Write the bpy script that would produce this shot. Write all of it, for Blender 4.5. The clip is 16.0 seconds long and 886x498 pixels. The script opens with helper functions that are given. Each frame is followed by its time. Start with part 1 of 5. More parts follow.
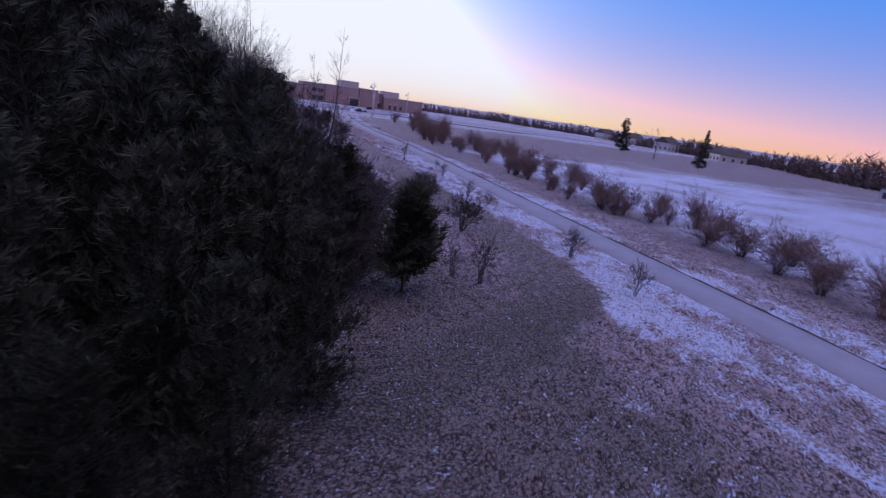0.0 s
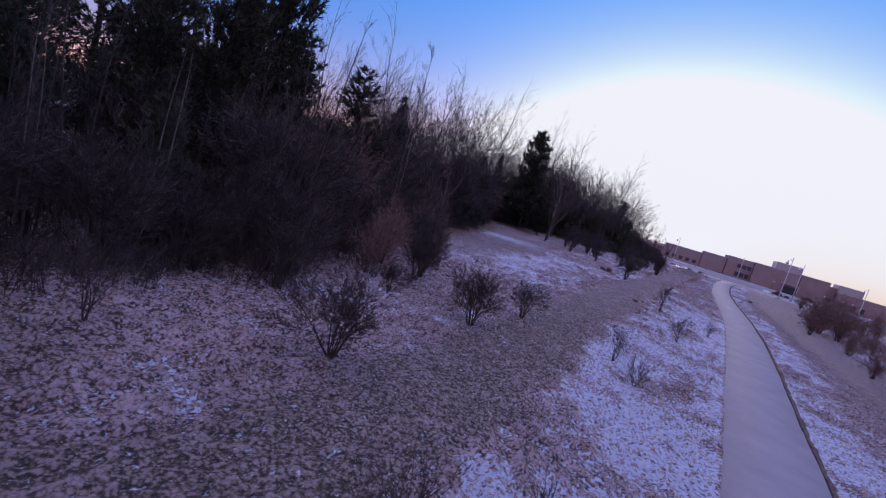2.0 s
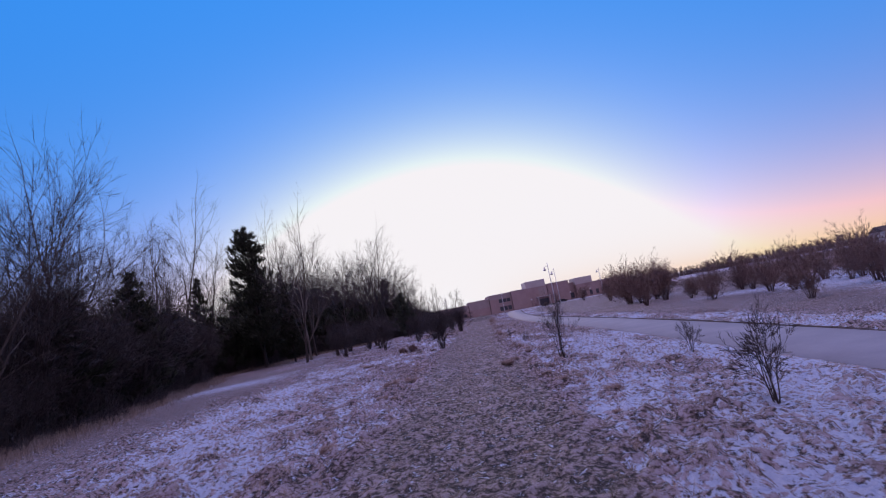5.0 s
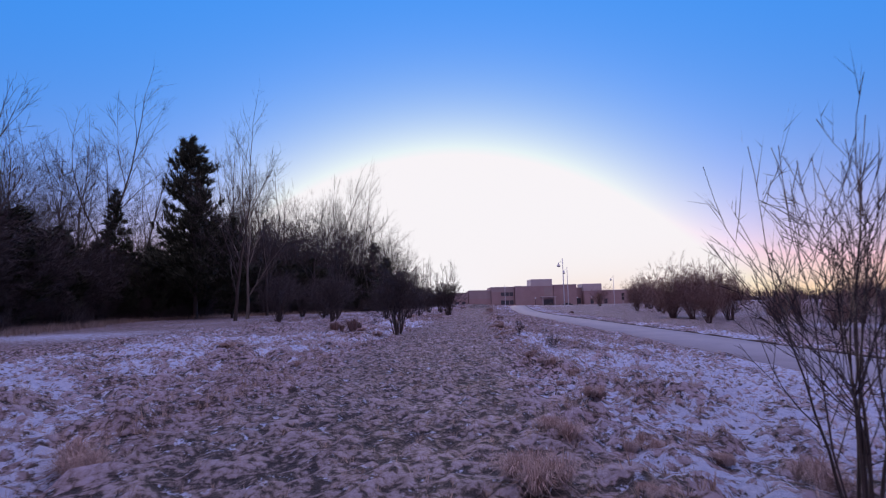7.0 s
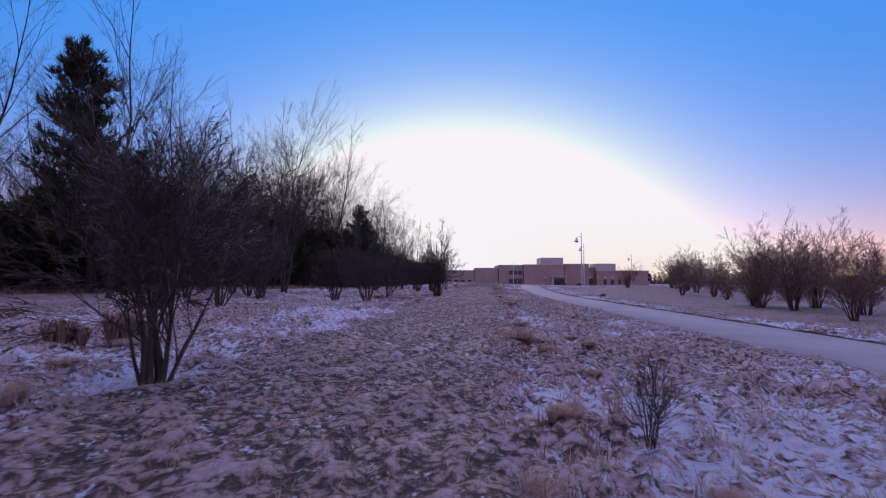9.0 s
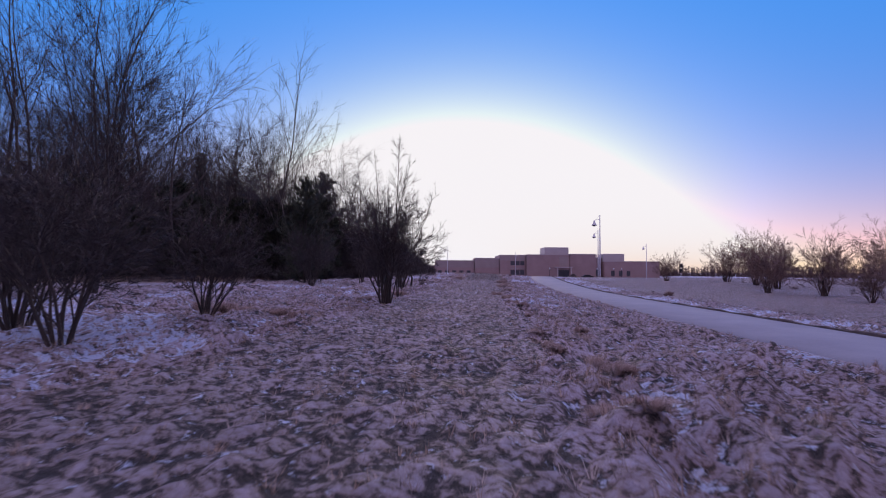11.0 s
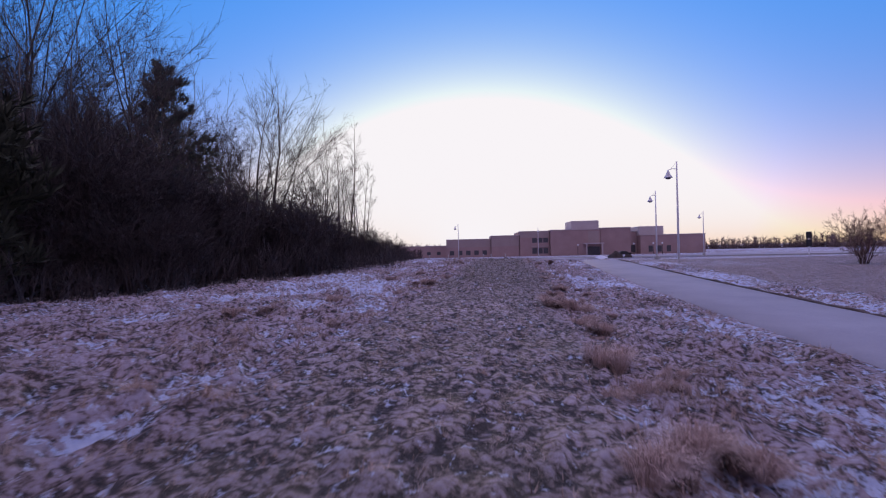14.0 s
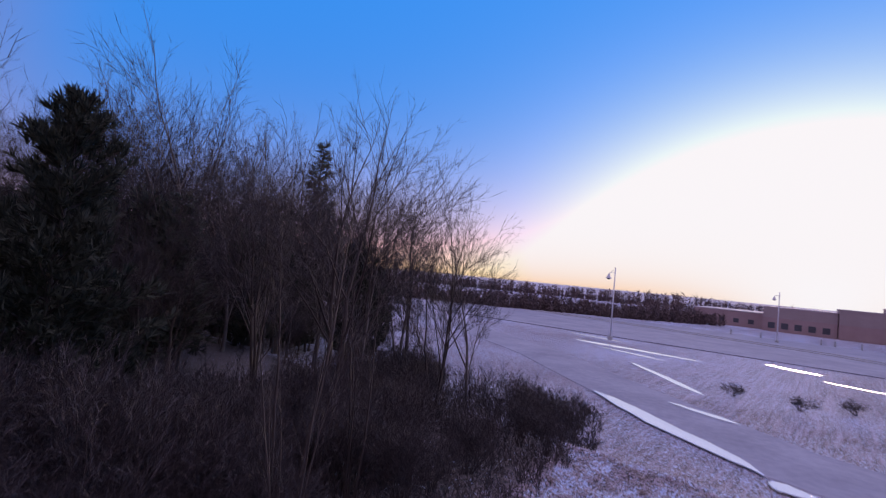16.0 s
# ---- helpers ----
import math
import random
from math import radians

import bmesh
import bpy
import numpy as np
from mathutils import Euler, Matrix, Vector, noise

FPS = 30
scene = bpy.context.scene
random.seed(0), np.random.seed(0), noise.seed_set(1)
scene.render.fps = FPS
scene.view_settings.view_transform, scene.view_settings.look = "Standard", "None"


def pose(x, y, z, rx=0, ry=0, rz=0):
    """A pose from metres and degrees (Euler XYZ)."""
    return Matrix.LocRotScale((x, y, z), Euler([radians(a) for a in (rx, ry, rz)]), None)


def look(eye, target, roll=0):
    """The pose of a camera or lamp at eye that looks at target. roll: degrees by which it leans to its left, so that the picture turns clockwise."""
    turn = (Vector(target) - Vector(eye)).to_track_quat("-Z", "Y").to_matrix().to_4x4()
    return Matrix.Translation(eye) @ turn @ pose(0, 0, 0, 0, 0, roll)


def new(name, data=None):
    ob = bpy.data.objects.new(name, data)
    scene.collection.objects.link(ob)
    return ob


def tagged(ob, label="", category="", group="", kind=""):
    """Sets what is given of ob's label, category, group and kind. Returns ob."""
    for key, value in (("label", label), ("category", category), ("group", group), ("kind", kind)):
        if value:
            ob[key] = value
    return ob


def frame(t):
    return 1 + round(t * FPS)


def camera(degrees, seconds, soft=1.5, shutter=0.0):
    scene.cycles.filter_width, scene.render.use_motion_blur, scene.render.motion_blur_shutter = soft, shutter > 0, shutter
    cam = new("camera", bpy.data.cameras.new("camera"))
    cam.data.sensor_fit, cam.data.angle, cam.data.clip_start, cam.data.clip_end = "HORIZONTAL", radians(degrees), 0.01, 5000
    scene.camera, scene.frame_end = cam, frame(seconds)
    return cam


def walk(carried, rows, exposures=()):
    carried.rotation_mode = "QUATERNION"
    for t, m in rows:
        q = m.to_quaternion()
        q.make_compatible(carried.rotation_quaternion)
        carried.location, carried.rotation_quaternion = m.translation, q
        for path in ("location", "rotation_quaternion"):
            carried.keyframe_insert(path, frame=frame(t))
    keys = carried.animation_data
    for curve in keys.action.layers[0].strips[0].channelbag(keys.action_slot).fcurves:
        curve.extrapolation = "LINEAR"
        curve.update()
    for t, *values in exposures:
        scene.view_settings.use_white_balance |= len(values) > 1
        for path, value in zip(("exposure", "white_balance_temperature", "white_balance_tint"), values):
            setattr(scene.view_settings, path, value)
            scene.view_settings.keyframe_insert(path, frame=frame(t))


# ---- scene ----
cam = camera(84.0, 16.0, soft=1.15, shutter=0.08)
# seconds, place in metres, turn in degrees
ROWS = [
    (0, 8.06, 12.84, 6.46, 73.59, -7.95, -22.03),
    (0.5, 14.80, 15.32, 6.18, 77.45, -11.53, -1.26),
    (1, 20.27, 19.22, 5.39, 79.01, -15.30, 14.15),
    (1.5, 23.28, 23.13, 5.00, 80.11, -16.87, 23.14),
    (2, 24.92, 26.55, 4.73, 81.75, -16.32, 27.63),
    (2.5, 25.34, 29.72, 4.26, 84.92, -13.41, 28.16),
    (3, 24.89, 33.34, 3.97, 89.23, -8.54, 25.45),
    (3.5, 23.81, 37.03, 3.43, 94.00, -1.49, 19.97),
    (4, 22.88, 40.23, 2.99, 98.07, 7.92, 12.83),
    (4.5, 21.96, 43.73, 2.54, 98.52, 11.63, 5.53),
    (5, 21.47, 47.26, 2.17, 97.82, 10.74, 0.78),
    (5.5, 21.44, 50.73, 1.89, 97.10, 7.35, -1.10),
    (6, 21.73, 54.03, 1.67, 96.65, 3.56, -0.93),
    (6.5, 22.14, 57.06, 1.51, 96.39, 1.14, 0.08),
    (7, 22.46, 59.77, 1.41, 96.12, 1.11, 0.76),
    (7.5, 22.60, 62.30, 1.36, 95.65, 2.88, 0.52),
    (8, 22.62, 65.91, 1.43, 94.68, 2.29, 0.20),
    (8.5, 23.04, 68.99, 1.38, 93.99, 1.20, 0.93),
    (9, 23.42, 71.77, 1.28, 93.51, -0.27, 1.61),
    (9.5, 23.72, 74.92, 1.21, 93.07, -1.36, 1.91),
    (10, 23.92, 78.39, 1.18, 92.74, -1.71, 1.90),
    (10.5, 24.06, 82.07, 1.18, 92.55, -1.34, 1.74),
    (11, 24.17, 85.87, 1.20, 92.44, -0.49, 1.61),
    (11.5, 24.27, 89.71, 1.22, 92.31, 0.46, 1.63),
    (12, 24.35, 93.66, 1.26, 92.00, 0.98, 1.80),
    (12.5, 24.63, 97.96, 1.34, 91.58, 0.75, 2.03),
    (13, 24.99, 101.95, 1.38, 90.93, 1.06, 2.49),
    (13.5, 25.28, 106.34, 1.30, 90.24, 0.41, 2.98),
    (14, 25.69, 110.93, 1.47, 90.14, 1.29, 3.74),
    (14.5, 26.00, 115.41, 1.64, 90.13, 2.36, 6.09),
    (15, 26.40, 119.71, 1.79, 90.59, 2.15, 11.70),
    (15.5, 26.80, 124.45, 2.62, 91.80, 0.70, 22.10),
    (15.6, 26.87, 125.60, 3.03, 91.70, -0.10, 24.80),
    (15.7, 26.90, 126.70, 3.68, 91.80, -1.20, 27.40),
    (15.8, 27.07, 127.50, 4.55, 92.15, -2.10, 30.45),
    (15.9, 27.30, 128.25, 5.50, 92.45, -3.60, 33.90),
    (16, 27.50, 128.95, 6.55, 92.70, -5.40, 37.40),
]
walk(cam, [(t, pose(x, y, z, rx, ry, rz)) for t, x, y, z, rx, ry, rz in ROWS], exposures=[(0.0, 0.06, 6080, 17), (0.6, -0.01, 6270, 17), (2.5, 0.02, 6350, 17), (4.5, 0.03, 6750, 18), (7.0, 0.06, 6750, 18), (12.0, 0.04, 6750, 18), (16.0, 0.08, 6800, 18)])

# ---- light: a clear dawn, the sun just at the horizon ----
SUN_AZ, SUN_EL = radians(0.5), radians(2.2)   # azimuth to the right of +y
SUN_DIR = Vector((math.sin(SUN_AZ) * math.cos(SUN_EL), math.cos(SUN_AZ) * math.cos(SUN_EL), math.sin(SUN_EL)))
world = bpy.data.worlds.new("dawn_sky")
scene.world = world
world.use_nodes = True
wn, wl = world.node_tree.nodes, world.node_tree.links
wn.clear()
w_out, w_bg = wn.new("ShaderNodeOutputWorld"), wn.new("ShaderNodeBackground")
sky = wn.new("ShaderNodeTexSky")
sky.sky_type, sky.sun_disc = "NISHITA", False
sky.sun_elevation, sky.sun_rotation = SUN_EL, SUN_AZ
sky.air_density, sky.dust_density, sky.ozone_density = 1.0, 1.2, 2.0
w_co = wn.new("ShaderNodeTexCoord")


def wmath(op, *args):
    node = wn.new("ShaderNodeMath")
    node.operation = op
    for i, a in enumerate(args):
        if isinstance(a, (int, float)):
            node.inputs[i].default_value = a
        else:
            wl.new(a, node.inputs[i])
    return node.outputs[0]


def wcolour(value, rgb):
    node = wn.new("ShaderNodeVectorMath")
    node.operation = "SCALE"
    node.inputs[0].default_value = rgb
    wl.new(value, node.inputs["Scale"])
    return node.outputs[0]


def wsum(a, b):
    node = wn.new("ShaderNodeVectorMath")
    node.operation = "ADD"
    wl.new(a, node.inputs[0])
    wl.new(b, node.inputs[1])
    return node.outputs[0]


w_sep = wn.new("ShaderNodeSeparateXYZ")
wl.new(w_co.outputs["Generated"], w_sep.inputs[0])
dx = wmath("SUBTRACT", w_sep.outputs[0], SUN_DIR.x)
dy = wmath("SUBTRACT", w_sep.outputs[1], SUN_DIR.y)
dz = wmath("MULTIPLY", wmath("SUBTRACT", w_sep.outputs[2], 0.02), 1.45)
off2 = wmath("ADD", wmath("ADD", wmath("MULTIPLY", dx, dx), wmath("MULTIPLY", dy, dy)), wmath("MULTIPLY", dz, dz))
core = wmath("EXPONENT", wmath("MULTIPLY", off2, -1.0 / (2 * 0.205 ** 2)))
halo = wmath("EXPONENT", wmath("MULTIPLY", off2, -1.0 / (2 * 0.34 ** 2)))
up = wmath("MAXIMUM", w_sep.outputs[2], 0.0)
rim = wmath("EXPONENT", wmath("MULTIPLY", up, -1.0 / 0.075))
low = wmath("EXPONENT", wmath("MULTIPLY", up, -1.0 / 0.11))
toward = wmath("EXPONENT", wmath("MULTIPLY", off2, -1.0 / (2 * 0.75 ** 2)))
blue = wmath("ADD", 0.62, wmath("MULTIPLY", up, 0.16))


def wsmooth(a, b, value):
    node = wn.new("ShaderNodeMapRange")
    node.interpolation_type = "SMOOTHSTEP"
    node.inputs["From Min"].default_value, node.inputs["From Max"].default_value = a, b
    wl.new(value, node.inputs["Value"])
    return node.outputs[0]


# blue on the sun's side, paling to lilac overhead, dusky in the west
overhead = wsmooth(0.64, 0.90, w_sep.outputs[2])
sunward = wmath("MULTIPLY", wsmooth(-0.15, 0.30, w_sep.outputs[1]), wmath("SUBTRACT", 1.0, overhead))
leeward = wmath("SUBTRACT", wmath("SUBTRACT", 1.0, overhead), sunward)
nish = wn.new("ShaderNodeVectorMath")
nish.operation = "SCALE"
nish.inputs["Scale"].default_value = 0.045
wl.new(sky.outputs[0], nish.inputs[0])
total = wsum(nish.outputs[0], wcolour(wmath("MULTIPLY", wmath("MULTIPLY", blue, sunward), wmath("SUBTRACT", 1.0, wmath("MULTIPLY", low, 0.60))), (0.015, 0.435, 1.45)))
total = wsum(total, wcolour(core, (4.0, 3.6, 3.5)))
total = wsum(total, wcolour(halo, (0.36, 0.47, 0.42)))
total = wsum(total, wcolour(wmath("MULTIPLY", low, toward), (0.98, 0.47, 0.10)))
total = wsum(total, wcolour(wmath("MULTIPLY", rim, wsmooth(-0.5, 0.4, w_sep.outputs[1])), (0.98, 0.47, 0.27)))
# the glow is white, but no brighter than thin bright haze
haze = wn.new("ShaderNodeVectorMath")
haze.operation = "MINIMUM"
haze.inputs[1].default_value = (1.06, 1.10, 1.13)
wl.new(total, haze.inputs[0])
# low down, away from the sun itself, the long way through the air takes out the blue
dusk = wmath("MULTIPLY", wmath("EXPONENT", wmath("MULTIPLY", up, -1.0 / 0.032)), wmath("SUBTRACT", 1.0, wmath("EXPONENT", wmath("MULTIPLY", off2, -1.0 / (2 * 0.12 ** 2)))))
veil = wn.new("ShaderNodeVectorMath")
veil.operation = "SUBTRACT"
veil.inputs[0].default_value = (1, 1, 1)
wl.new(wcolour(dusk, (0.0, 0.25, 0.44)), veil.inputs[1])
warm = wn.new("ShaderNodeVectorMath")
warm.operation = "MULTIPLY"
wl.new(haze.outputs[0], warm.inputs[0])
wl.new(veil.outputs[0], warm.inputs[1])
total = wsum(warm.outputs[0], wcolour(overhead, (1.16, 1.02, 1.55)))
total = wsum(total, wcolour(leeward, (0.30, 0.255, 0.47)))
wl.new(total, w_bg.inputs[0])
w_bg.inputs[1].default_value = 0.80
wl.new(w_bg.outputs[0], w_out.inputs[0])

sun_data = bpy.data.lights.new("sun", "SUN")
sun_data.energy, sun_data.angle, sun_data.color = 1.35, radians(14.0), (1.0, 0.77, 0.66)
sun = new("sun", sun_data)
sun.matrix_world = look((0, 0, 60), Vector((0, 0, 60)) - SUN_DIR)

# ---- materials ----


def mat(name, build, rough=0.85):
    m = bpy.data.materials.new(name)
    m.use_nodes = True
    n, l = m.node_tree.nodes, m.node_tree.links
    b = n["Principled BSDF"]
    b.inputs["Roughness"].default_value = rough
    b.inputs["Specular IOR Level"].default_value = 0.25
    build(n, l, b)
    return m


def coords(n):
    return n.new("ShaderNodeTexCoord").outputs["Object"]


def noise_node(n, l, scale, detail=4, vec=None, rough=0.6):
    t = n.new("ShaderNodeTexNoise")
    t.inputs["Scale"].default_value, t.inputs["Detail"].default_value, t.inputs["Roughness"].default_value = scale, detail, rough
    if vec is not None:
        l.new(vec, t.inputs["Vector"])
    return t.outputs["Fac"]


def ramp(n, l, fac, stops):
    r = n.new("ShaderNodeValToRGB")
    e = r.color_ramp.elements
    while len(e) < len(stops):
        e.new(0.5)
    for el, (p, c) in zip(e, stops):
        el.position, el.color = p, (*c, 1) if len(c) == 3 else c
    l.new(fac, r.inputs[0])
    return r.outputs[0]


def mix(n, l, fac, a, b, mode="MIX"):
    m = n.new("ShaderNodeMix")
    m.data_type, m.blend_type = "RGBA", mode
    for sock, val in ((m.inputs[0], fac), (m.inputs[6], a), (m.inputs[7], b)):
        if isinstance(val, (int, float)):
            sock.default_value = val
        elif isinstance(val, tuple):
            sock.default_value = (*val, 1)
        else:
            l.new(val, sock)
    return m.outputs[2]


def nmath(n, l, op, *args):
    node = n.new("ShaderNodeMath")
    node.operation = op
    for i, a in enumerate(args):
        if isinstance(a, (int, float)):
            node.inputs[i].default_value = a
        else:
            l.new(a, node.inputs[i])
    return node.outputs[0]


def bump(n, l, b, height, strength, dist):
    node = n.new("ShaderNodeBump")
    node.inputs["Strength"].default_value, node.inputs["Distance"].default_value = strength, dist
    l.new(height, node.inputs["Height"])
    l.new(node.outputs[0], b.inputs["Normal"])


def two_tone(dark, light, scale, fine, bump_d=0.01, stretch=None):
    """A surface that varies at two scales between two colours, with fine relief."""
    def build(n, l, b):
        v = coords(n)
        if stretch:
            mp = n.new("ShaderNodeMapping")
            mp.inputs["Scale"].default_value = stretch
            l.new(v, mp.inputs[0])
            v = mp.outputs[0]
        a, f = noise_node(n, l, scale, 3, v), noise_node(n, l, fine, 5, v)
        s = nmath(n, l, "ADD", nmath(n, l, "MULTIPLY", a, 0.55), nmath(n, l, "MULTIPLY", f, 0.45))
        l.new(ramp(n, l, s, [(0.32, dark), (0.68, light)]), b.inputs["Base Color"])
        bump(n, l, b, f, 0.6, bump_d)
    return build


def per_piece(dark, light, frost=None):
    """Leaves, blades and twigs: each piece its own shade; frost lies on some of them."""
    def build(n, l, b):
        g = n.new("ShaderNodeNewGeometry")
        c = ramp(n, l, g.outputs["Random Per Island"], [(0.0, dark), (1.0, light)])
        if frost:
            f = noise_node(n, l, 1.3, 4, coords(n))
            k = ramp(n, l, f, [(0.48, (0, 0, 0)), (0.72, (frost, frost, frost))])
            c = mix(n, l, k, c, (0.72, 0.76, 0.86))
        l.new(c, b.inputs["Base Color"])
    return build


def ground_build(n, l, b):
    v = coords(n)
    snow_a, mown_a = n.new("ShaderNodeAttribute"), n.new("ShaderNodeAttribute")
    snow_a.attribute_name, mown_a.attribute_name = "snow", "mown"
    big, fine = noise_node(n, l, 0.35, 4, v), noise_node(n, l, 46.0, 5, v, 0.75)
    patch, lump = noise_node(n, l, 1.1, 4, v, 0.6), noise_node(n, l, 13.0, 4, v, 0.62)
    tip_a = n.new("ShaderNodeAttribute")
    tip_a.attribute_name = "frost_and_shade"
    bent = n.new("ShaderNodeTexNoise")
    bent.inputs["Scale"].default_value = 4.0
    l.new(v, bent.inputs["Vector"])
    cells = []
    for size in (9.5, 19.0):
        warp = n.new("ShaderNodeVectorMath")
        warp.operation = "MULTIPLY_ADD"
        warp.inputs[1].default_value = (0.07, 0.07, 0.07)
        l.new(bent.outputs["Color"], warp.inputs[0])
        l.new(v, warp.inputs[2])
        cell = n.new("ShaderNodeTexVoronoi")
        cell.inputs["Scale"].default_value = size
        l.new(warp.outputs[0], cell.inputs["Vector"])
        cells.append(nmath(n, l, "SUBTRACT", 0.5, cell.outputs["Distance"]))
    # clump edges darken: the shade between grass clumps goes into the colour
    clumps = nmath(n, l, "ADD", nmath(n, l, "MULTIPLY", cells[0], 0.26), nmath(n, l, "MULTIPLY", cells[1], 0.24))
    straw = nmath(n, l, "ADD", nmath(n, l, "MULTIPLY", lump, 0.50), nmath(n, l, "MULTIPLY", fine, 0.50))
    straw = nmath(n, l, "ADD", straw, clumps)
    # frost pales the tops; the shade of the hollows is put into the colour
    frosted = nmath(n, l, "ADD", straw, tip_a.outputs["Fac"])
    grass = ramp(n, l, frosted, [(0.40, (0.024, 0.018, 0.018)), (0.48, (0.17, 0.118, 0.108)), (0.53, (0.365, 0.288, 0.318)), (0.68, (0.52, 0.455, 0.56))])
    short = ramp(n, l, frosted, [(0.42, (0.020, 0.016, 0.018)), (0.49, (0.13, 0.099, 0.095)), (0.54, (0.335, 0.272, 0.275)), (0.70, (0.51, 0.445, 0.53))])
    tint = ramp(n, l, patch, [(0.35, (0.80, 0.77, 0.76)), (0.65, (1.12, 1.10, 1.10))])
    grass, short = mix(n, l, 1.0, grass, tint, "MULTIPLY"), mix(n, l, 1.0, short, tint, "MULTIPLY")
    green = ramp(n, l, big, [(0.50, (0, 0, 0)), (0.72, (0.12, 0.12, 0.12))])
    short = mix(n, l, green, short, (0.17, 0.165, 0.085))
    bare_a = n.new("ShaderNodeAttribute")
    bare_a.attribute_name = "bare"
    # turf without frost; the trees' shade is in these dark colours too
    unfrosted = ramp(n, l, straw, [(0.38, (0.012, 0.012, 0.009)), (0.48, (0.052, 0.043, 0.034)), (0.60, (0.20, 0.165, 0.145))])
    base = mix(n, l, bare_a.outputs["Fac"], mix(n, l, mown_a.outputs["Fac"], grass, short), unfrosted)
    gate = nmath(n, l, "ADD", snow_a.outputs["Fac"], nmath(n, l, "MULTIPLY", nmath(n, l, "SUBTRACT", fine, 0.5), 2.6))
    gate = nmath(n, l, "ADD", gate, nmath(n, l, "MULTIPLY", nmath(n, l, "SUBTRACT", lump, 0.5), 2.2))
    gate = nmath(n, l, "SUBTRACT", gate, nmath(n, l, "MULTIPLY", nmath(n, l, "ADD", cells[0], 0.06), 1.7))
    k = ramp(n, l, gate, [(0.50, (0, 0, 0)), (0.86, (0.95, 0.95, 0.95))])
    # the blue of snow in shade is put into its colour
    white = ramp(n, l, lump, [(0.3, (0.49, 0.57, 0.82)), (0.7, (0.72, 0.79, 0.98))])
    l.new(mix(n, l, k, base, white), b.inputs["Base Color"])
    bump(n, l, b, nmath(n, l, "ADD", nmath(n, l, "MULTIPLY", clumps, 2.2), nmath(n, l, "MULTIPLY", fine, 0.6)), 1.0, 0.06)


GROUND = mat("ground_frosted_grass", ground_build, 0.80)
PATH = mat("path_frosted_asphalt", two_tone((0.24, 0.232, 0.285), (0.325, 0.315, 0.38), 0.8, 30.0, 0.004), 0.8)
LOT = mat("lot_asphalt", two_tone((0.26, 0.255, 0.30), (0.39, 0.38, 0.44), 0.25, 2.2, 0.004), 0.75)
ICE = mat("ice", two_tone((0.62, 0.68, 0.78), (0.75, 0.80, 0.88), 0.5, 6.0, 0.002), 0.08)
BARK = mat("bark", two_tone((0.030, 0.022, 0.020), (0.10, 0.075, 0.065), 3.0, 22.0, 0.01, (1, 1, 0.25)), 0.95)
BARK_SHRUB = mat("bark_shrub", two_tone((0.055, 0.038, 0.034), (0.17, 0.115, 0.10), 3.0, 22.0, 0.006, (1, 1, 0.3)), 0.95)
BARK_PALE = mat("bark_pale", two_tone((0.08, 0.065, 0.058), (0.25, 0.215, 0.19), 2.0, 14.0, 0.008, (1, 1, 0.4)), 0.9)
TWIG = mat("twigs", per_piece((0.022, 0.016, 0.017), (0.072, 0.051, 0.050)), 0.9)
TWIG_RED = mat("twigs_reddish", per_piece((0.10, 0.062, 0.056), (0.32, 0.195, 0.17)), 0.9)
# paler and browner than near twigs: distance haze is put into the colour
TWIG_HAZY = mat("hazy_far_twigs", per_piece((0.10, 0.072, 0.070), (0.24, 0.175, 0.165)), 0.95)
NEEDLE = mat("needles", per_piece((0.020, 0.026, 0.018), (0.078, 0.083, 0.054)), 0.7)
BLADE = mat("grass_blades", per_piece((0.15, 0.095, 0.072), (0.62, 0.47, 0.39), 0.35), 0.9)
# blades without frost, darkened also for the shade beside the pines
BLADE_DARK = mat("unfrosted_shaded_blades", per_piece((0.035, 0.034, 0.018), (0.16, 0.145, 0.085), 0.0), 0.9)
BLADE_TAN = mat("tussock_blades", per_piece((0.28, 0.19, 0.165), (0.64, 0.49, 0.45), 0.25), 0.9)
# dead blades, darkened to give the tussock a shaded base
SHADED_FOOT = mat("shaded_foot_blades", per_piece((0.10, 0.068, 0.06), (0.30, 0.21, 0.18)), 0.95)
BRICK = mat("brick_wall", two_tone((0.34, 0.235, 0.23), (0.43, 0.31, 0.30), 0.3, 8.0, 0.004), 0.9)
PANEL = mat("metal_panel_wall", two_tone((0.46, 0.40, 0.40), (0.55, 0.49, 0.49), 0.2, 4.0, 0.002), 0.7)
CLADDING = mat("wall_cladding", two_tone((0.33, 0.26, 0.25), (0.42, 0.34, 0.33), 0.2, 4.0, 0.002), 0.8)
DARK_EARTH = mat("frozen_earth", two_tone((0.020, 0.016, 0.015), (0.09, 0.07, 0.065), 1.5, 9.0, 0.03), 0.95)
# turf lip, darkened for the thin shadow line beside the path
TURF_EDGE_SHADE = mat("turf_edge_shade", two_tone((0.045, 0.034, 0.032), (0.17, 0.125, 0.12), 2.5, 16.0, 0.02), 0.95)
OLD_SNOW = mat("old_snow", two_tone((0.50, 0.54, 0.66), (0.78, 0.82, 0.90), 1.2, 8.0, 0.02), 0.8)
GLASS = mat("window_glass", two_tone((0.07, 0.07, 0.08), (0.11, 0.11, 0.12), 0.3, 2.0, 0.0005), 0.12)
FRAME = mat("window_frame", two_tone((0.10, 0.10, 0.11), (0.16, 0.16, 0.17), 1.0, 12.0, 0.001), 0.5)
POLE = mat("pole_paint", two_tone((0.62, 0.62, 0.64), (0.76, 0.76, 0.78), 0.6, 9.0, 0.001), 0.45)
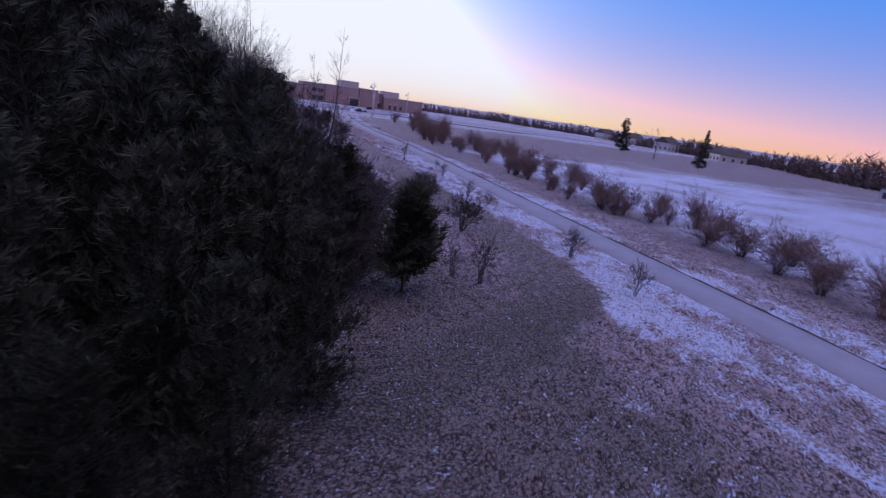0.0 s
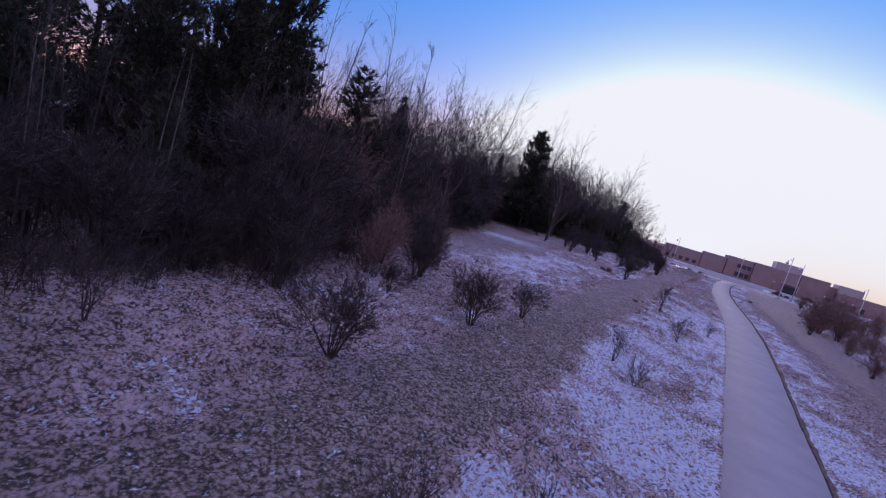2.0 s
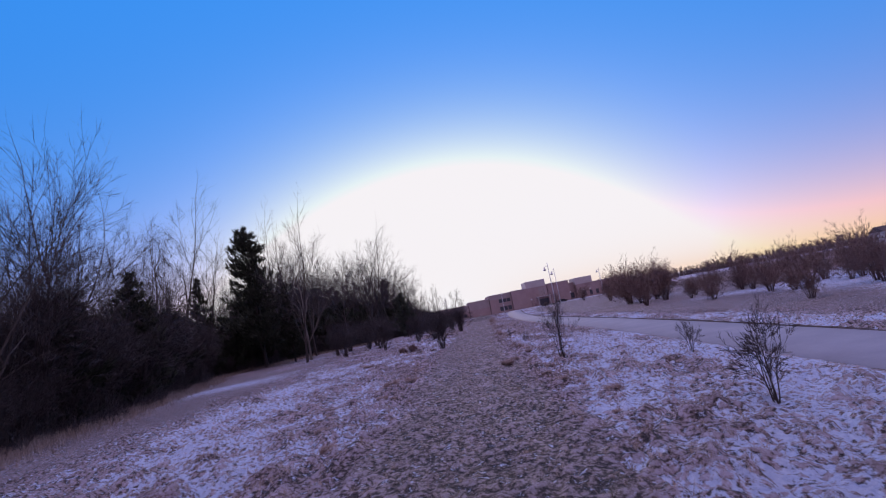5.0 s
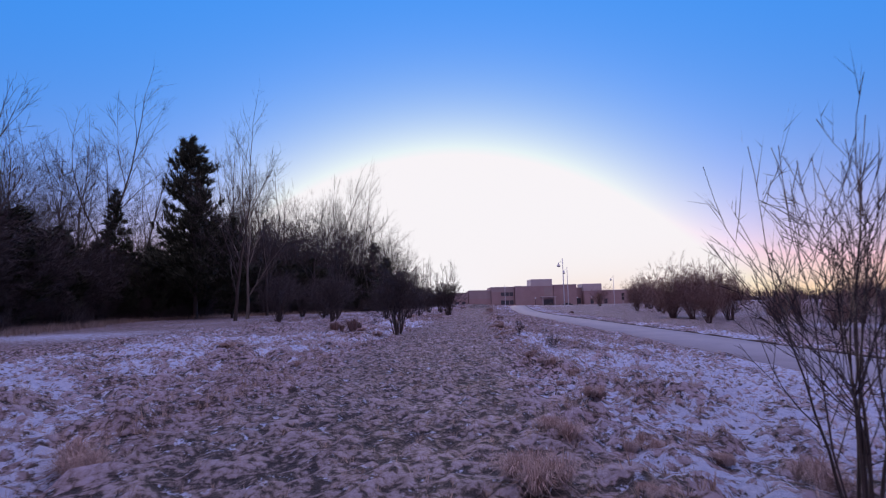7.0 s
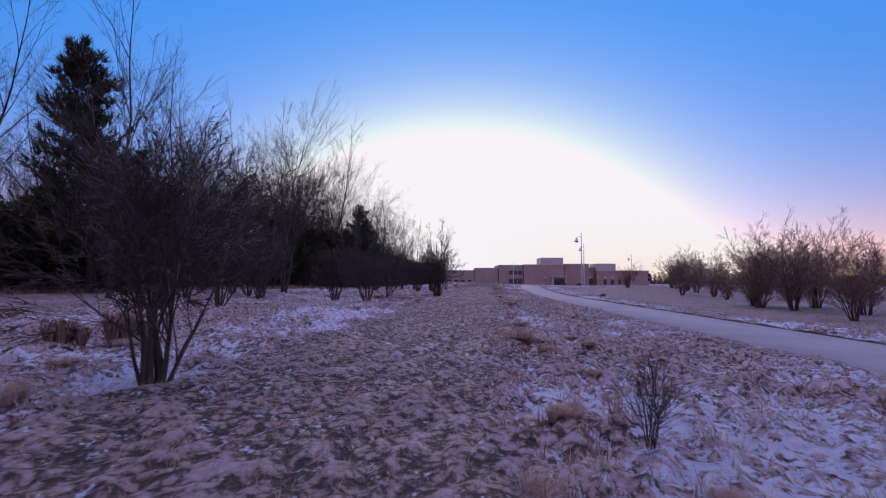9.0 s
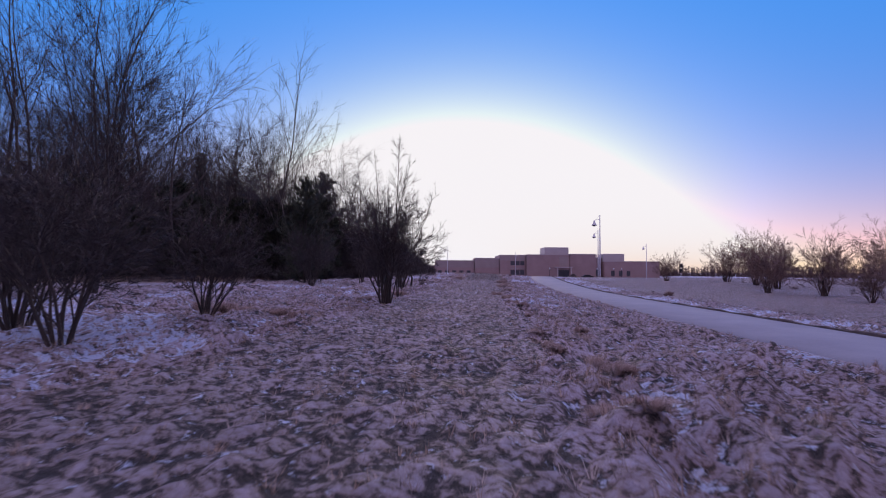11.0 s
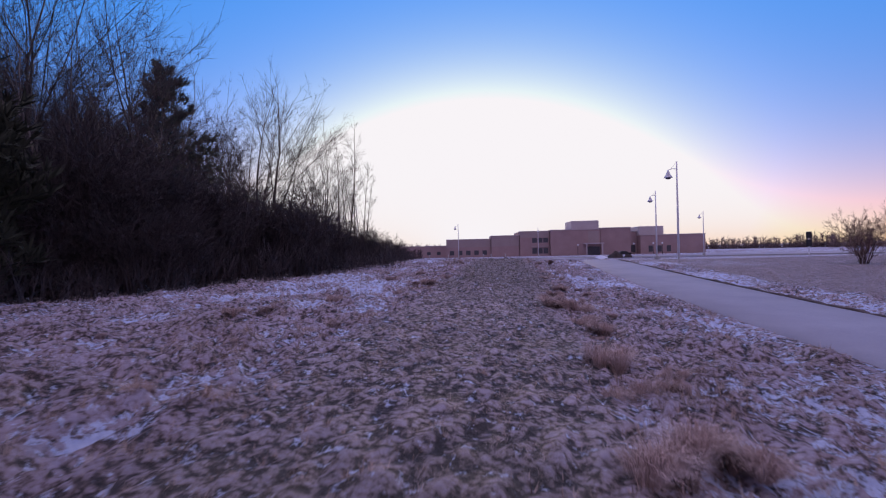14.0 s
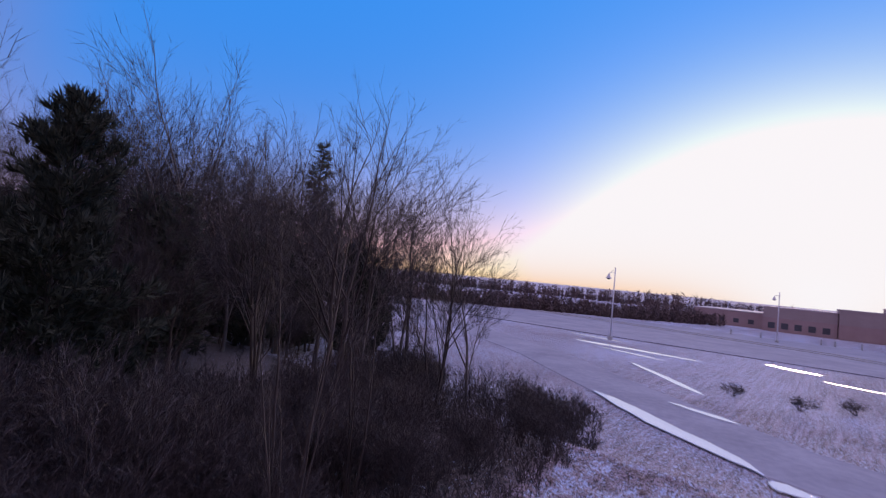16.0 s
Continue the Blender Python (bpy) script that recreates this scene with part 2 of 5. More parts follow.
DARK = mat("dark_metal", two_tone((0.018, 0.018, 0.020), (0.04, 0.04, 0.045), 2.0, 20.0, 0.001), 0.5)
CONCRETE = mat("concrete", two_tone((0.36, 0.35, 0.34), (0.50, 0.49, 0.47), 1.2, 18.0, 0.003), 0.9)
SIDING = mat("house_siding", two_tone((0.50, 0.48, 0.46), (0.66, 0.64, 0.62), 0.4, 6.0, 0.004), 0.8)
ROOF = mat("roof_shingle", two_tone((0.07, 0.06, 0.06), (0.15, 0.13, 0.13), 0.6, 8.0, 0.01), 0.9)
for m in (TWIG, TWIG_RED, BARK):
    m.node_tree.nodes["Principled BSDF"].inputs["Roughness"].default_value = 0.6
for m, sheen in ((TWIG, 0.5), (TWIG_RED, 0.5), (BARK, 0.4), (GROUND, 0.40), (LOT, 0.12), (PATH, 0.40), (CONCRETE, 0.1)):
    m.node_tree.nodes["Principled BSDF"].inputs["Specular IOR Level"].default_value = sheen
# frosted stems are fuzzy: they catch the light of the low sky at a flat angle
for m, fuzz in ((GROUND, 0.12), (BLADE, 0.25), (BLADE_TAN, 0.25)):
    m.node_tree.nodes["Principled BSDF"].inputs["Sheen Weight"].default_value = fuzz
    m.node_tree.nodes["Principled BSDF"].inputs["Sheen Roughness"].default_value = 0.35
    m.node_tree.nodes["Principled BSDF"].inputs["Sheen Tint"].default_value = (1.0, 0.86, 0.82, 1)
LOT.node_tree.nodes["Principled BSDF"].inputs["Roughness"].default_value = 1.0

# ---- plan: the lines of the place ----


def lerp_line(pts, v):
    """x along a line of (y, x) pairs, clamped to its ends."""
    for (a, xa), (b, xb) in zip(pts, pts[1:]):
        if v <= b:
            f = max(0.0, min(1.0, (v - a) / (b - a)))
            return xa + (xb - xa) * f
    return pts[-1][1]


def smooth(a, b, v):
    f = max(0.0, min(1.0, (v - a) / (b - a)))
    return f * f * (3 - 2 * f)


PATH_BEND = [(20, -0.35), (36, -0.40), (48, -0.20), (58, 0.15), (68, 0.42), (80, 0.45), (90, 0.20), (98, -0.05), (106, -0.25), (120, -0.45), (132, -0.60), (144, -0.45), (152, 0.0)]


def path_x(y):
    u = (max(4.0, min(152.0, y)) - 60) / 60
    x = 29.673 + 2.068 * u - 0.979 * u * u + 1.418 * u ** 3 + lerp_line(PATH_BEND, y)
    return x + (0.075 * (y - 4) if y < 4 else 0.09 * (y - 152) if y > 152 else 0)


EDGE = [(20, 8.0), (26, 10.8), (29, 12.8), (34, 14.0), (40, 13.8), (46, 11.8), (55, 9.0), (63, 6.8), (72, 5.0), (80, 3.0), (88, 0.5), (94, -2.0), (98, -2.0), (102, 1.0), (107, 3.0), (111, 5.0), (114, 8.5), (117, 12.0), (121, 14.8), (126, 18.0), (130, 19.7), (134, 20.4), (138, 21.3), (142, 21.4), (147, 20.6), (152, 19.2), (157, 16.5)]
TRACK = [(24, 18.0), (30, 21.0), (50, 21.4), (70, 22.0), (85, 22.9), (107, 24.6), (118, 25.6), (128, 26.6), (136, 26.95), (146, 27.3)]
LOT_Y = 148.5


def edge_x(y):
    return lerp_line(EDGE, y)


def track_off(x, y):
    """Distance from the middle of the mown track, which bends away round the pines."""
    if y < 30:
        a = math.atan2(y - 34.0, x - 9.0)
        wob = 0.7 * nz(x, y, 0.45, 1.0) + 0.35 * nz(x, y, 1.6, 2.0)
        return abs(math.hypot(x - 9.0, y - 34.0) - 12.4 + wob) if a < 0 else abs(x - 21.0 + wob)
    return abs(x - lerp_line(TRACK, y) + 0.35 * nz(x, y, 0.5, 1.0) + 0.25 * nz(x, y, 1.6, 2.0))


def nz(x, y, s, o=0.0):
    return noise.noise(Vector((x * s + o, y * s - o, o * 0.37)))


def near_at(x):
    """1 on the strip of meadow along the track, 0 far from it."""
    return 1 - smooth(9.5, 12.5, abs(x - 23.6))


def tuft_at(x, y):
    """The hummocks of old grass."""
    return abs(nz(x, y, 1.25, 5.0)) * 0.9 + abs(nz(x, y, 2.7, 9.0)) * 0.55 - 0.40


def lump_at(x, y):
    """The small tufts that make the turf uneven underfoot."""
    return abs(nz(x, y, 4.9, 4.0)) * 0.65 + abs(nz(x, y, 7.3, 7.0)) * 0.65 - 0.35


def rise(y):
    """The meadow climbs to a low crest; beyond it the ground falls to the road and on to the school."""
    return 0.50 * smooth(112, 144, y) - 0.95 * smooth(146.5, 151, y) - 1.15 * smooth(152, 290, y)


def ground_z(x, y, fine=True):
    s = x - path_x(y)
    near = 1 - smooth(150, 400, abs(y - 70)) * 0.999
    h = 0.36 * smooth(-1.8, -6.5, s) * (1 - smooth(140, 150, y)) - 0.26 * smooth(1.8, 6.0, s) * (1 - smooth(9, 22, s) * 0.7) * (1 - smooth(135, 150, y))
    h += 0.10 * nz(x, y, 0.05) * near * smooth(2.5, 8, abs(s)) * (1 - smooth(144, 151, y)) + rise(y)
    if not fine:
        return h
    mown = 1 - smooth(1.2, 1.9, track_off(x, y))
    lot = smooth(LOT_Y - 1.5, LOT_Y, y)
    rough = (1 - lot) * smooth(1.05, 1.9, abs(s))
    tuft = tuft_at(x, y)
    h += rough * (tuft * 0.30 * (1 - mown) + lump_at(x, y) * (0.155 - 0.03 * mown)) - (1 - smooth(1.0, 1.5, abs(s))) * 0.06 * (1 - lot)
    return h


def snow_at(x, y):
    """How much of the ground the thin snow covers, 0 to 1."""
    s, e = x - path_x(y), x - edge_x(y)
    v = 0.30
    if s < -1.3:
        side = x - lerp_line(TRACK, y) + 0.6 * nz(x, y, 0.5, 1.0) + 0.35 * nz(x, y, 1.6, 2.0)
        east = 0.61 - 0.29 * smooth(72, 84, y) + 0.28 * smooth(118, 128, y)
        west = (0.49 - 0.28 * (1 - smooth(42, 58, y)) - 0.09 * smooth(80, 90, y) + 0.12 * smooth(121, 128, y)) if e > 0 else 0.12
        v = 0.18 + (east - 0.18) * smooth(1.0, 2.4, side) + (west - 0.18) * smooth(1.0, 2.4, -side)
        if e < 0:
            v = 0.12
        if y < 30:
            v -= 0.40 * (1 - smooth(13.5, 15.5, x)) * (1 - smooth(20.5, 22.5, y))
    elif s > 1.3:
        v = 0.54 - 0.30 * smooth(3.0, 4.5, s) + 0.46 * smooth(8.0, 13.0, s) * (1 - smooth(70, 110, y))
        v -= 0.25 * smooth(55, 75, s)
    v -= 0.25 * (1 - smooth(1.2, 1.8, track_off(x, y)))
    if y > LOT_Y - 2:
        return 0.56 + 0.30 * nz(x * 0.35, y, 0.10, 3.0) + 0.2 * nz(x * 0.3, y, 0.5, 5.0)
    k = near_at(x)
    v -= 0.22 * bare_shaded_at(x, y)
    v += 0.32 * nz(x, y, 0.16, 3.0) + k * (0.40 * nz(x, y, 0.55, 6.0) + 0.20 * nz(x, y, 1.6, 8.0) - 0.45 * tuft_at(x, y) - 0.30 * lump_at(x, y))
    return max(0.0, min(1.0, (v - 0.5) * 2.6 + 0.42))


def bare_shaded_at(x, y):
    """Ground without frost: round the pines, under the wood, and parts of the mown track; the trees' shade is put into
    it too.
    """
    mown = 1 - smooth(1.1, 1.9, track_off(x, y))
    along_track = mown * (0.90 - 0.52 * smooth(24, 30, y) - 0.38 * smooth(42, 62, y) + 0.45 * smooth(119, 127, y) * (1 - smooth(143, 147, y)))
    # frostless ground by the pines and leaf litter, both darkened for tree shade
    pine_shade = 0.72 * (1 - smooth(15.5, 19.5, x + 2 * nz(x, y, 0.6, 2.0))) * smooth(-12, -4, x) * smooth(6, 12, y) * (1 - smooth(28.5, 32.5, y + nz(x, y, 0.6, 4.0)))
    deep = edge_x(y) - x
    litter_and_shade = 0.85 * smooth(-0.2, 1.2, deep) * (1 - smooth(16, 34, deep + 9 * nz(x, y, 0.08, 4.0))) * smooth(20, 28, y + 3 * nz(x, y, 0.2, 7.0)) * (1 - smooth(152, 160, y + 3 * nz(x, y, 0.2, 7.0)))
    return max(along_track, pine_shade, litter_and_shade)


# ---- mesh helpers ----


class Shape:
    """Vertices and faces gathered for one mesh."""

    def __init__(self):
        self.v, self.f = [], []

    def tube(self, pts, radii, sides):
        base = len(self.v)
        for i, (p, r) in enumerate(zip(pts, radii)):
            d = (pts[min(i + 1, len(pts) - 1)] - pts[max(i - 1, 0)])
            if d.length < 1e-6:
                d = Vector((0, 0, 1))
            d.normalize()
            a = d.cross(Vector((0.3, 0.9, 0.1)) if abs(d.z) > 0.9 else Vector((0, 0, 1))).normalized()
            b = d.cross(a)
            for k in range(sides):
                w = 2 * math.pi * k / sides
                self.v.append(tuple(p + (a * math.cos(w) + b * math.sin(w)) * r))
        for i in range(len(pts) - 1):
            for k in range(sides):
                q = base + i * sides
                self.f.append((q + k, q + (k + 1) % sides, q + sides + (k + 1) % sides, q + sides + k))
        return self

    def spike(self, p, q, r):
        """A thin twig from p to a point at q."""
        d = q - p
        a = d.cross(Vector((math.sin(len(self.v) * 1.7), math.cos(len(self.v) * 2.3), 0.4))).normalized() * (r * 1.3)
        base = len(self.v)
        self.v += [tuple(p + a), tuple(p - a), tuple(q)]
        self.f.append((base, base + 1, base + 2))

    def box(self, x0, y0, z0, x1, y1, z1):
        b = len(self.v)
        self.v += [(x, y, z) for z in (z0, z1) for x, y in ((x0, y0), (x1, y0), (x1, y1), (x0, y1))]
        self.f += [tuple(b + i for i in f) for f in ((0, 3, 2, 1), (4, 5, 6, 7), (0, 1, 5, 4), (1, 2, 6, 5), (2, 3, 7, 6), (3, 0, 4, 7))]
        return self

    def lathe(self, profile, sides=16, at=(0, 0, 0)):
        base = len(self.v)
        for r, z in profile:
            for k in range(sides):
                w = 2 * math.pi * k / sides
                self.v.append((at[0] + r * math.cos(w), at[1] + r * math.sin(w), at[2] + z))
        for i in range(len(profile) - 1):
            for k in range(sides):
                q = base + i * sides
                self.f.append((q + k, q + (k + 1) % sides, q + sides + (k + 1) % sides, q + sides + k))
        self.f.append(tuple(base + k for k in reversed(range(sides))))
        self.f.append(tuple(base + (len(profile) - 1) * sides + k for k in range(sides)))
        return self

    def mesh(self, name, material, shade=False):
        me = bpy.data.meshes.new(name)
        me.from_pydata(self.v, [], self.f)
        me.materials.append(material)
        if shade:
            me.polygons.foreach_set("use_smooth", [True] * len(me.polygons))
        me.update()
        return me


def bevelled(me, width):
    bm = bmesh.new()
    bm.from_mesh(me)
    bmesh.ops.bevel(bm, geom=bm.edges[:], offset=width, segments=1, affect="EDGES")
    bm.to_mesh(me)
    bm.free()
    return me


def part(name, shape, material, parent, label="", shade=False, at=None, bevel=0.0):
    me = shape.mesh(name, material, shade) if isinstance(shape, Shape) else shape
    if bevel:
        bevelled(me, bevel)
    ob = new(name, me)
    ob.parent = parent
    if at is not None:
        ob.matrix_basis = at
    if label:
        tagged(ob, label)
    return ob


def thing(name, label, category, at, group=""):
    ob = new(name)
    ob.matrix_basis = at
    return tagged(ob, label, category, group)


# ---- ground, path, road ----
def spaced(lo, hi, step, far_lo, far_hi):
    mid = list(np.arange(lo, hi + 1e-6, step))
    a, left = lo, []
    g = step
    while a > far_lo:
        g = min(g * 1.35, max(1.2, 0.13 * (lo - a)))
        a -= g
        left.append(a)
    b, right = hi, []
    g = step
    while b < far_hi:
        g = min(g * 1.35, max(1.2, 0.13 * (b - hi)))
        b += g
        right.append(b)
    return left[::-1] + mid + right


GX, GY = spaced(13.0, 34.5, 0.090, -2500, 2600), spaced(18.0, 149.0, 0.125, -2200, 2900)
verts = []
for gy in GY:
    fine_y = 14 < gy < 152
    for gx in GX:
        verts.append((gx, gy, ground_z(gx, gy, fine_y and 11 < gx < 36)))
nx = len(GX)
faces = [(j * nx + i, j * nx + i + 1, (j + 1) * nx + i + 1, (j + 1) * nx + i) for j in range(len(GY) - 1) for i in range(nx - 1)]
me = bpy.data.meshes.new("ground")
me.from_pydata(verts, [], faces)
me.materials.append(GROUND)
# the last field pales lump tops and darkens the hollows for shade
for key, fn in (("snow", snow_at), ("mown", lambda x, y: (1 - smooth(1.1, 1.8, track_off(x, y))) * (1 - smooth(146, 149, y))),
                ("bare", bare_shaded_at), ("frost_and_shade", lambda x, y: 0.30 * (lump_at(x, y) + 0.08) * near_at(x))):
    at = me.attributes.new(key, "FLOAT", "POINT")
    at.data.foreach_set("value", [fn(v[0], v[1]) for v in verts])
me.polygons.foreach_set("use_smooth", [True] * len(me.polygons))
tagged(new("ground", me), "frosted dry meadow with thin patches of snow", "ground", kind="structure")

s = Shape()
ys = list(np.arange(-60, 152.2, 0.5))
for gy in ys:
    slope = (path_x(gy + 0.5) - path_x(gy - 0.5))
    k = math.sqrt(1 + slope * slope)
    for off, zz in ((-1.26, -0.12), (-1.20, 0.012), (0.0, 0.03), (1.20, 0.012), (1.26, -0.12)):
        wob = 0.05 * nz(gy, off, 0.6) if abs(off) > 1 else 0
        s.v.append((path_x(gy) + off * k + wob, gy, zz + rise(gy)))
s.f = [(j * 5 + i, j * 5 + i + 1, j * 5 + i + 6, j * 5 + i + 5) for j in range(len(ys) - 1) for i in range(4)]
tagged(new("path", s.mesh("path", PATH, True)), "pale frosted asphalt footpath across the meadow", "path", kind="structure")

# dark broken turf along the footpath's far edge: its shadow is in the colour
s = Shape()
ys = list(np.arange(10, 151.0, 0.22))
for gy in ys:
    k = 0.3 + 0.9 * nz(gy, 3.0, 1.1, 2.0) + 0.6 * nz(gy, 8.0, 4.0, 1.0)
    gx, gz = path_x(gy) + 1.22 + 0.05 * nz(gy, 1.0, 2.5), rise(gy)
    s.v += [(gx, gy, gz - 0.05), (gx + 0.02, gy, gz + 0.020 + 0.045 * k), (gx + 0.10, gy, gz + 0.025 + 0.05 * k), (gx + 0.22 + 0.1 * k, gy, gz - 0.06)]
s.f = [(j * 4 + i, j * 4 + i + 1, j * 4 + i + 5, j * 4 + i + 4) for j in range(len(ys) - 1) for i in range(3)]
tagged(new("path_edge_shade", s.mesh("path_edge_shade", TURF_EDGE_SHADE)), "broken turf along the footpath's edge, dark for its shadow", "verge", kind="structure")

# the road before the school bends away behind the wood
ROAD = [(240, 153.5), (100, 151.5), (45, 150.4), (31, 151.6), (26, 153.3), (16.6, 161.0), (5, 171.5), (-20, 188), (-70, 194), (-160, 196)]
s = Shape()
count = 0
for (xa, ya), (xb, yb) in zip(ROAD, ROAD[1:]):
    ln = math.hypot(xb - xa, yb - ya)
    for k in range(max(4, int(ln / 3))):
        f = k / max(4, int(ln / 3))
        gx, gy = xa + (xb - xa) * f, ya + (yb - ya) * f
        for off, zz in ((0.0, -0.05), (0.2, 0.05), (3.2, 0.10), (6.3, 0.05), (6.5, -0.05)):
            ox, oy = gx + 0.28 * off, gy + 0.96 * off + 0.15 * nz(gx, gy, 0.5, off)
            s.v.append((ox, oy, zz + rise(oy)))
        count += 1
s.f = [(j * 5 + i + 5, j * 5 + i, j * 5 + i + 1, j * 5 + i + 6) for j in range(count - 1) for i in range(4)]
tagged(new("road", s.mesh("road", LOT)), "grey frosted asphalt road before the school", "road", kind="structure")
s = Shape()
for gx in (-60, 170):
    s.v += [(gx, 205, rise(205) + 0.12), (gx, 233, rise(233) + 0.14), (gx, 262, rise(262) + 0.12), (gx, 262, rise(262) - 0.3), (gx, 205, rise(205) - 0.3)]
s.f = [(i, 5 + i, 5 + (i + 1) % 5, (i + 1) % 5) for i in range(5)]
tagged(new("parking_lot", s.mesh("parking_lot", LOT)), "empty grey asphalt parking lot dusted with frost", "parking lot", kind="structure")


# kerbs of the drive before the lot
for side in (0.0, 4.6):
    s = Shape()
    pts = [(-40, 252), (-14, 248), (10, 242), (29.5, 236), (44, 225), (75, 208), (125, 192)]
    for (xa, ya), (xb, yb) in zip(pts, pts[1:]):
        for k in range(6):
            f = k / 6
            gx, gy = xa + (xb - xa) * f, ya + (yb - ya) * f - side
            s.v += [(gx, gy + d, rise(gy) + z) for d, z in ((-0.18, -0.1), (-0.15, 0.26), (0.15, 0.26), (0.18, -0.1))]
    n = len(s.v) // 4
    s.f = [(j * 4 + i, j * 4 + 4 + i, j * 4 + 5 + i, j * 4 + 1 + i) for j in range(n - 1) for i in range(3)]
    tagged(new("kerb", s.mesh("kerb", CONCRETE)), "low pale concrete kerb along the drive", "kerb", kind="structure")


def ice_strip(cx, cy, length, width, turn, seed):
    """A frozen puddle with a ragged outline."""
    rng = random.Random(seed)
    sh = Shape()
    n = 28
    ring = []
    for k in range(n):
        w = 2 * math.pi * k / n
        r = 1 + 0.22 * math.sin(3 * w + seed) + 0.25 * (rng.random() - 0.5)
        ring.append((math.cos(w) * length / 2 * (1 + 0.1 * (rng.random() - 0.5)), math.sin(w) * width / 2 * r))
    for z, k in ((-0.03, 1.03), (0.012, 1.0), (0.014, 0.9)):
        sh.v += [(x * k, y * k, z) for x, y in ring]
    for j in range(2):
        sh.f += [(j * n + i, j * n + (i + 1) % n, (j + 1) * n + (i + 1) % n, (j + 1) * n + i) for i in range(n)]
    sh.f.append(tuple(range(2 * n, 3 * n)))
    ob = new("ice_puddle", sh.mesh("ice_puddle", ICE))
    on_road = cy < 164
    ob.matrix_basis = pose(cx, cy, rise(cy) + 0.115 if on_road else ground_z(cx, cy, False) + 0.03, 0, 0, turn)
    return tagged(ob, "long frozen puddle shining on the wet ground", "ice", "frozen puddles")


for k, (cx, cy, ln, wd, tn) in enumerate([(21.0, 157.6, 12.6, 1.15, -40), (27.0, 152.2, 1.6, 0.9, -20), (9.6, 191.6, 15.5, 1.5, -6), (11.0, 187.0, 8.0, 0.7, -20), (17.3, 174.2, 13.0, 0.75, -51), (22.2, 162.6, 4.4, 0.6, -25), (25.4, 198.0, 6.0, 1.5, -26), (35.4, 172.4, 2.2, 0.8, 5), (30.5, 190.0, 5.0, 0.5, -20), (-8.0, 207.0, 13.0, 0.8, -12), (2.0, 200.0, 9.0, 0.7, -15)]):
    ice_strip(cx, cy, ln, wd, tn, k)

# ---- trees and shrubs ----
UP = Vector((0, 0, 1))


def turned(rng, d, angle):
    """d bent by that angle, to a random side."""
    a = d.orthogonal().normalized()
    a.rotate(Matrix.Rotation(rng.uniform(0, 2 * math.pi), 3, d))
    return (d * math.cos(angle) + a * math.sin(angle)).normalized()


def line(rng, p, d, length, steps, wander, lift):
    pts = [p.copy()]
    d = d.copy()
    for _ in range(steps):
        d = (d + Vector((rng.uniform(-1, 1), rng.uniform(-1, 1), rng.uniform(-1, 1))) * wander + UP * lift).normalized()
        pts.append(pts[-1] + d * (length / steps))
    return pts


def taper(r0, r1, n):
    return [r0 + (r1 - r0) * i / (n - 1) for i in range(n)]


def along(pts, f):
    k = f * (len(pts) - 1)
    i = min(int(k), len(pts) - 2)
    return pts[i].lerp(pts[i + 1], k - i), (pts[i + 1] - pts[i]).normalized()


def grow(rng, wood, twigs, p, d, ln, r, level, fork, wander, lift, spikes, fine):
    """A branch that forks, level by level, into fine twigs."""
    steps = 4 if level > 2 else 3 if level > 1 else 2
    pts = line(rng, p, d, ln, steps, wander, lift)
    tip = max(0.0028, r * (0.58 if level else 0.45))
    sides = 7 if r > 0.06 else 5 if r > 0.02 else 3
    (wood if r > 0.011 else twigs).tube(pts, taper(r, tip, steps + 1), sides)
    if level == 0:
        for _ in range(spikes):
            a, b = along(pts, rng.uniform(0.05, 1.0))
            t = (turned(rng, b, rng.uniform(0.25, 0.75)) + UP * 0.08).normalized()
            m = a + t * ln * rng.uniform(0.35, 0.8)
            twigs.spike(a, m, fine)
            twigs.spike(a.lerp(m, 0.4), a.lerp(m, 0.4) + turned(rng, t, 0.55) * ln * rng.uniform(0.2, 0.4), fine * 0.8)
        return
    n = rng.choice(fork[0])
    for k in range(n):
        if k == 0:
            q, e, ang, scale, rr = pts[-1], (pts[-1] - pts[-2]).normalized(), rng.uniform(0.04, 0.22), rng.uniform(0.72, 0.92), tip
        else:
            q, e = along(pts, rng.uniform(*fork[3]) if k > 1 else rng.uniform(0.85, 1.0))
            ang, scale = rng.uniform(*fork[1]), rng.uniform(*fork[2])
            rr = tip * rng.uniform(0.5, 0.8)
        grow(rng, wood, twigs, q, turned(rng, e, ang), ln * scale, rr, level - 1, fork, wander * 1.15, lift, spikes, fine)


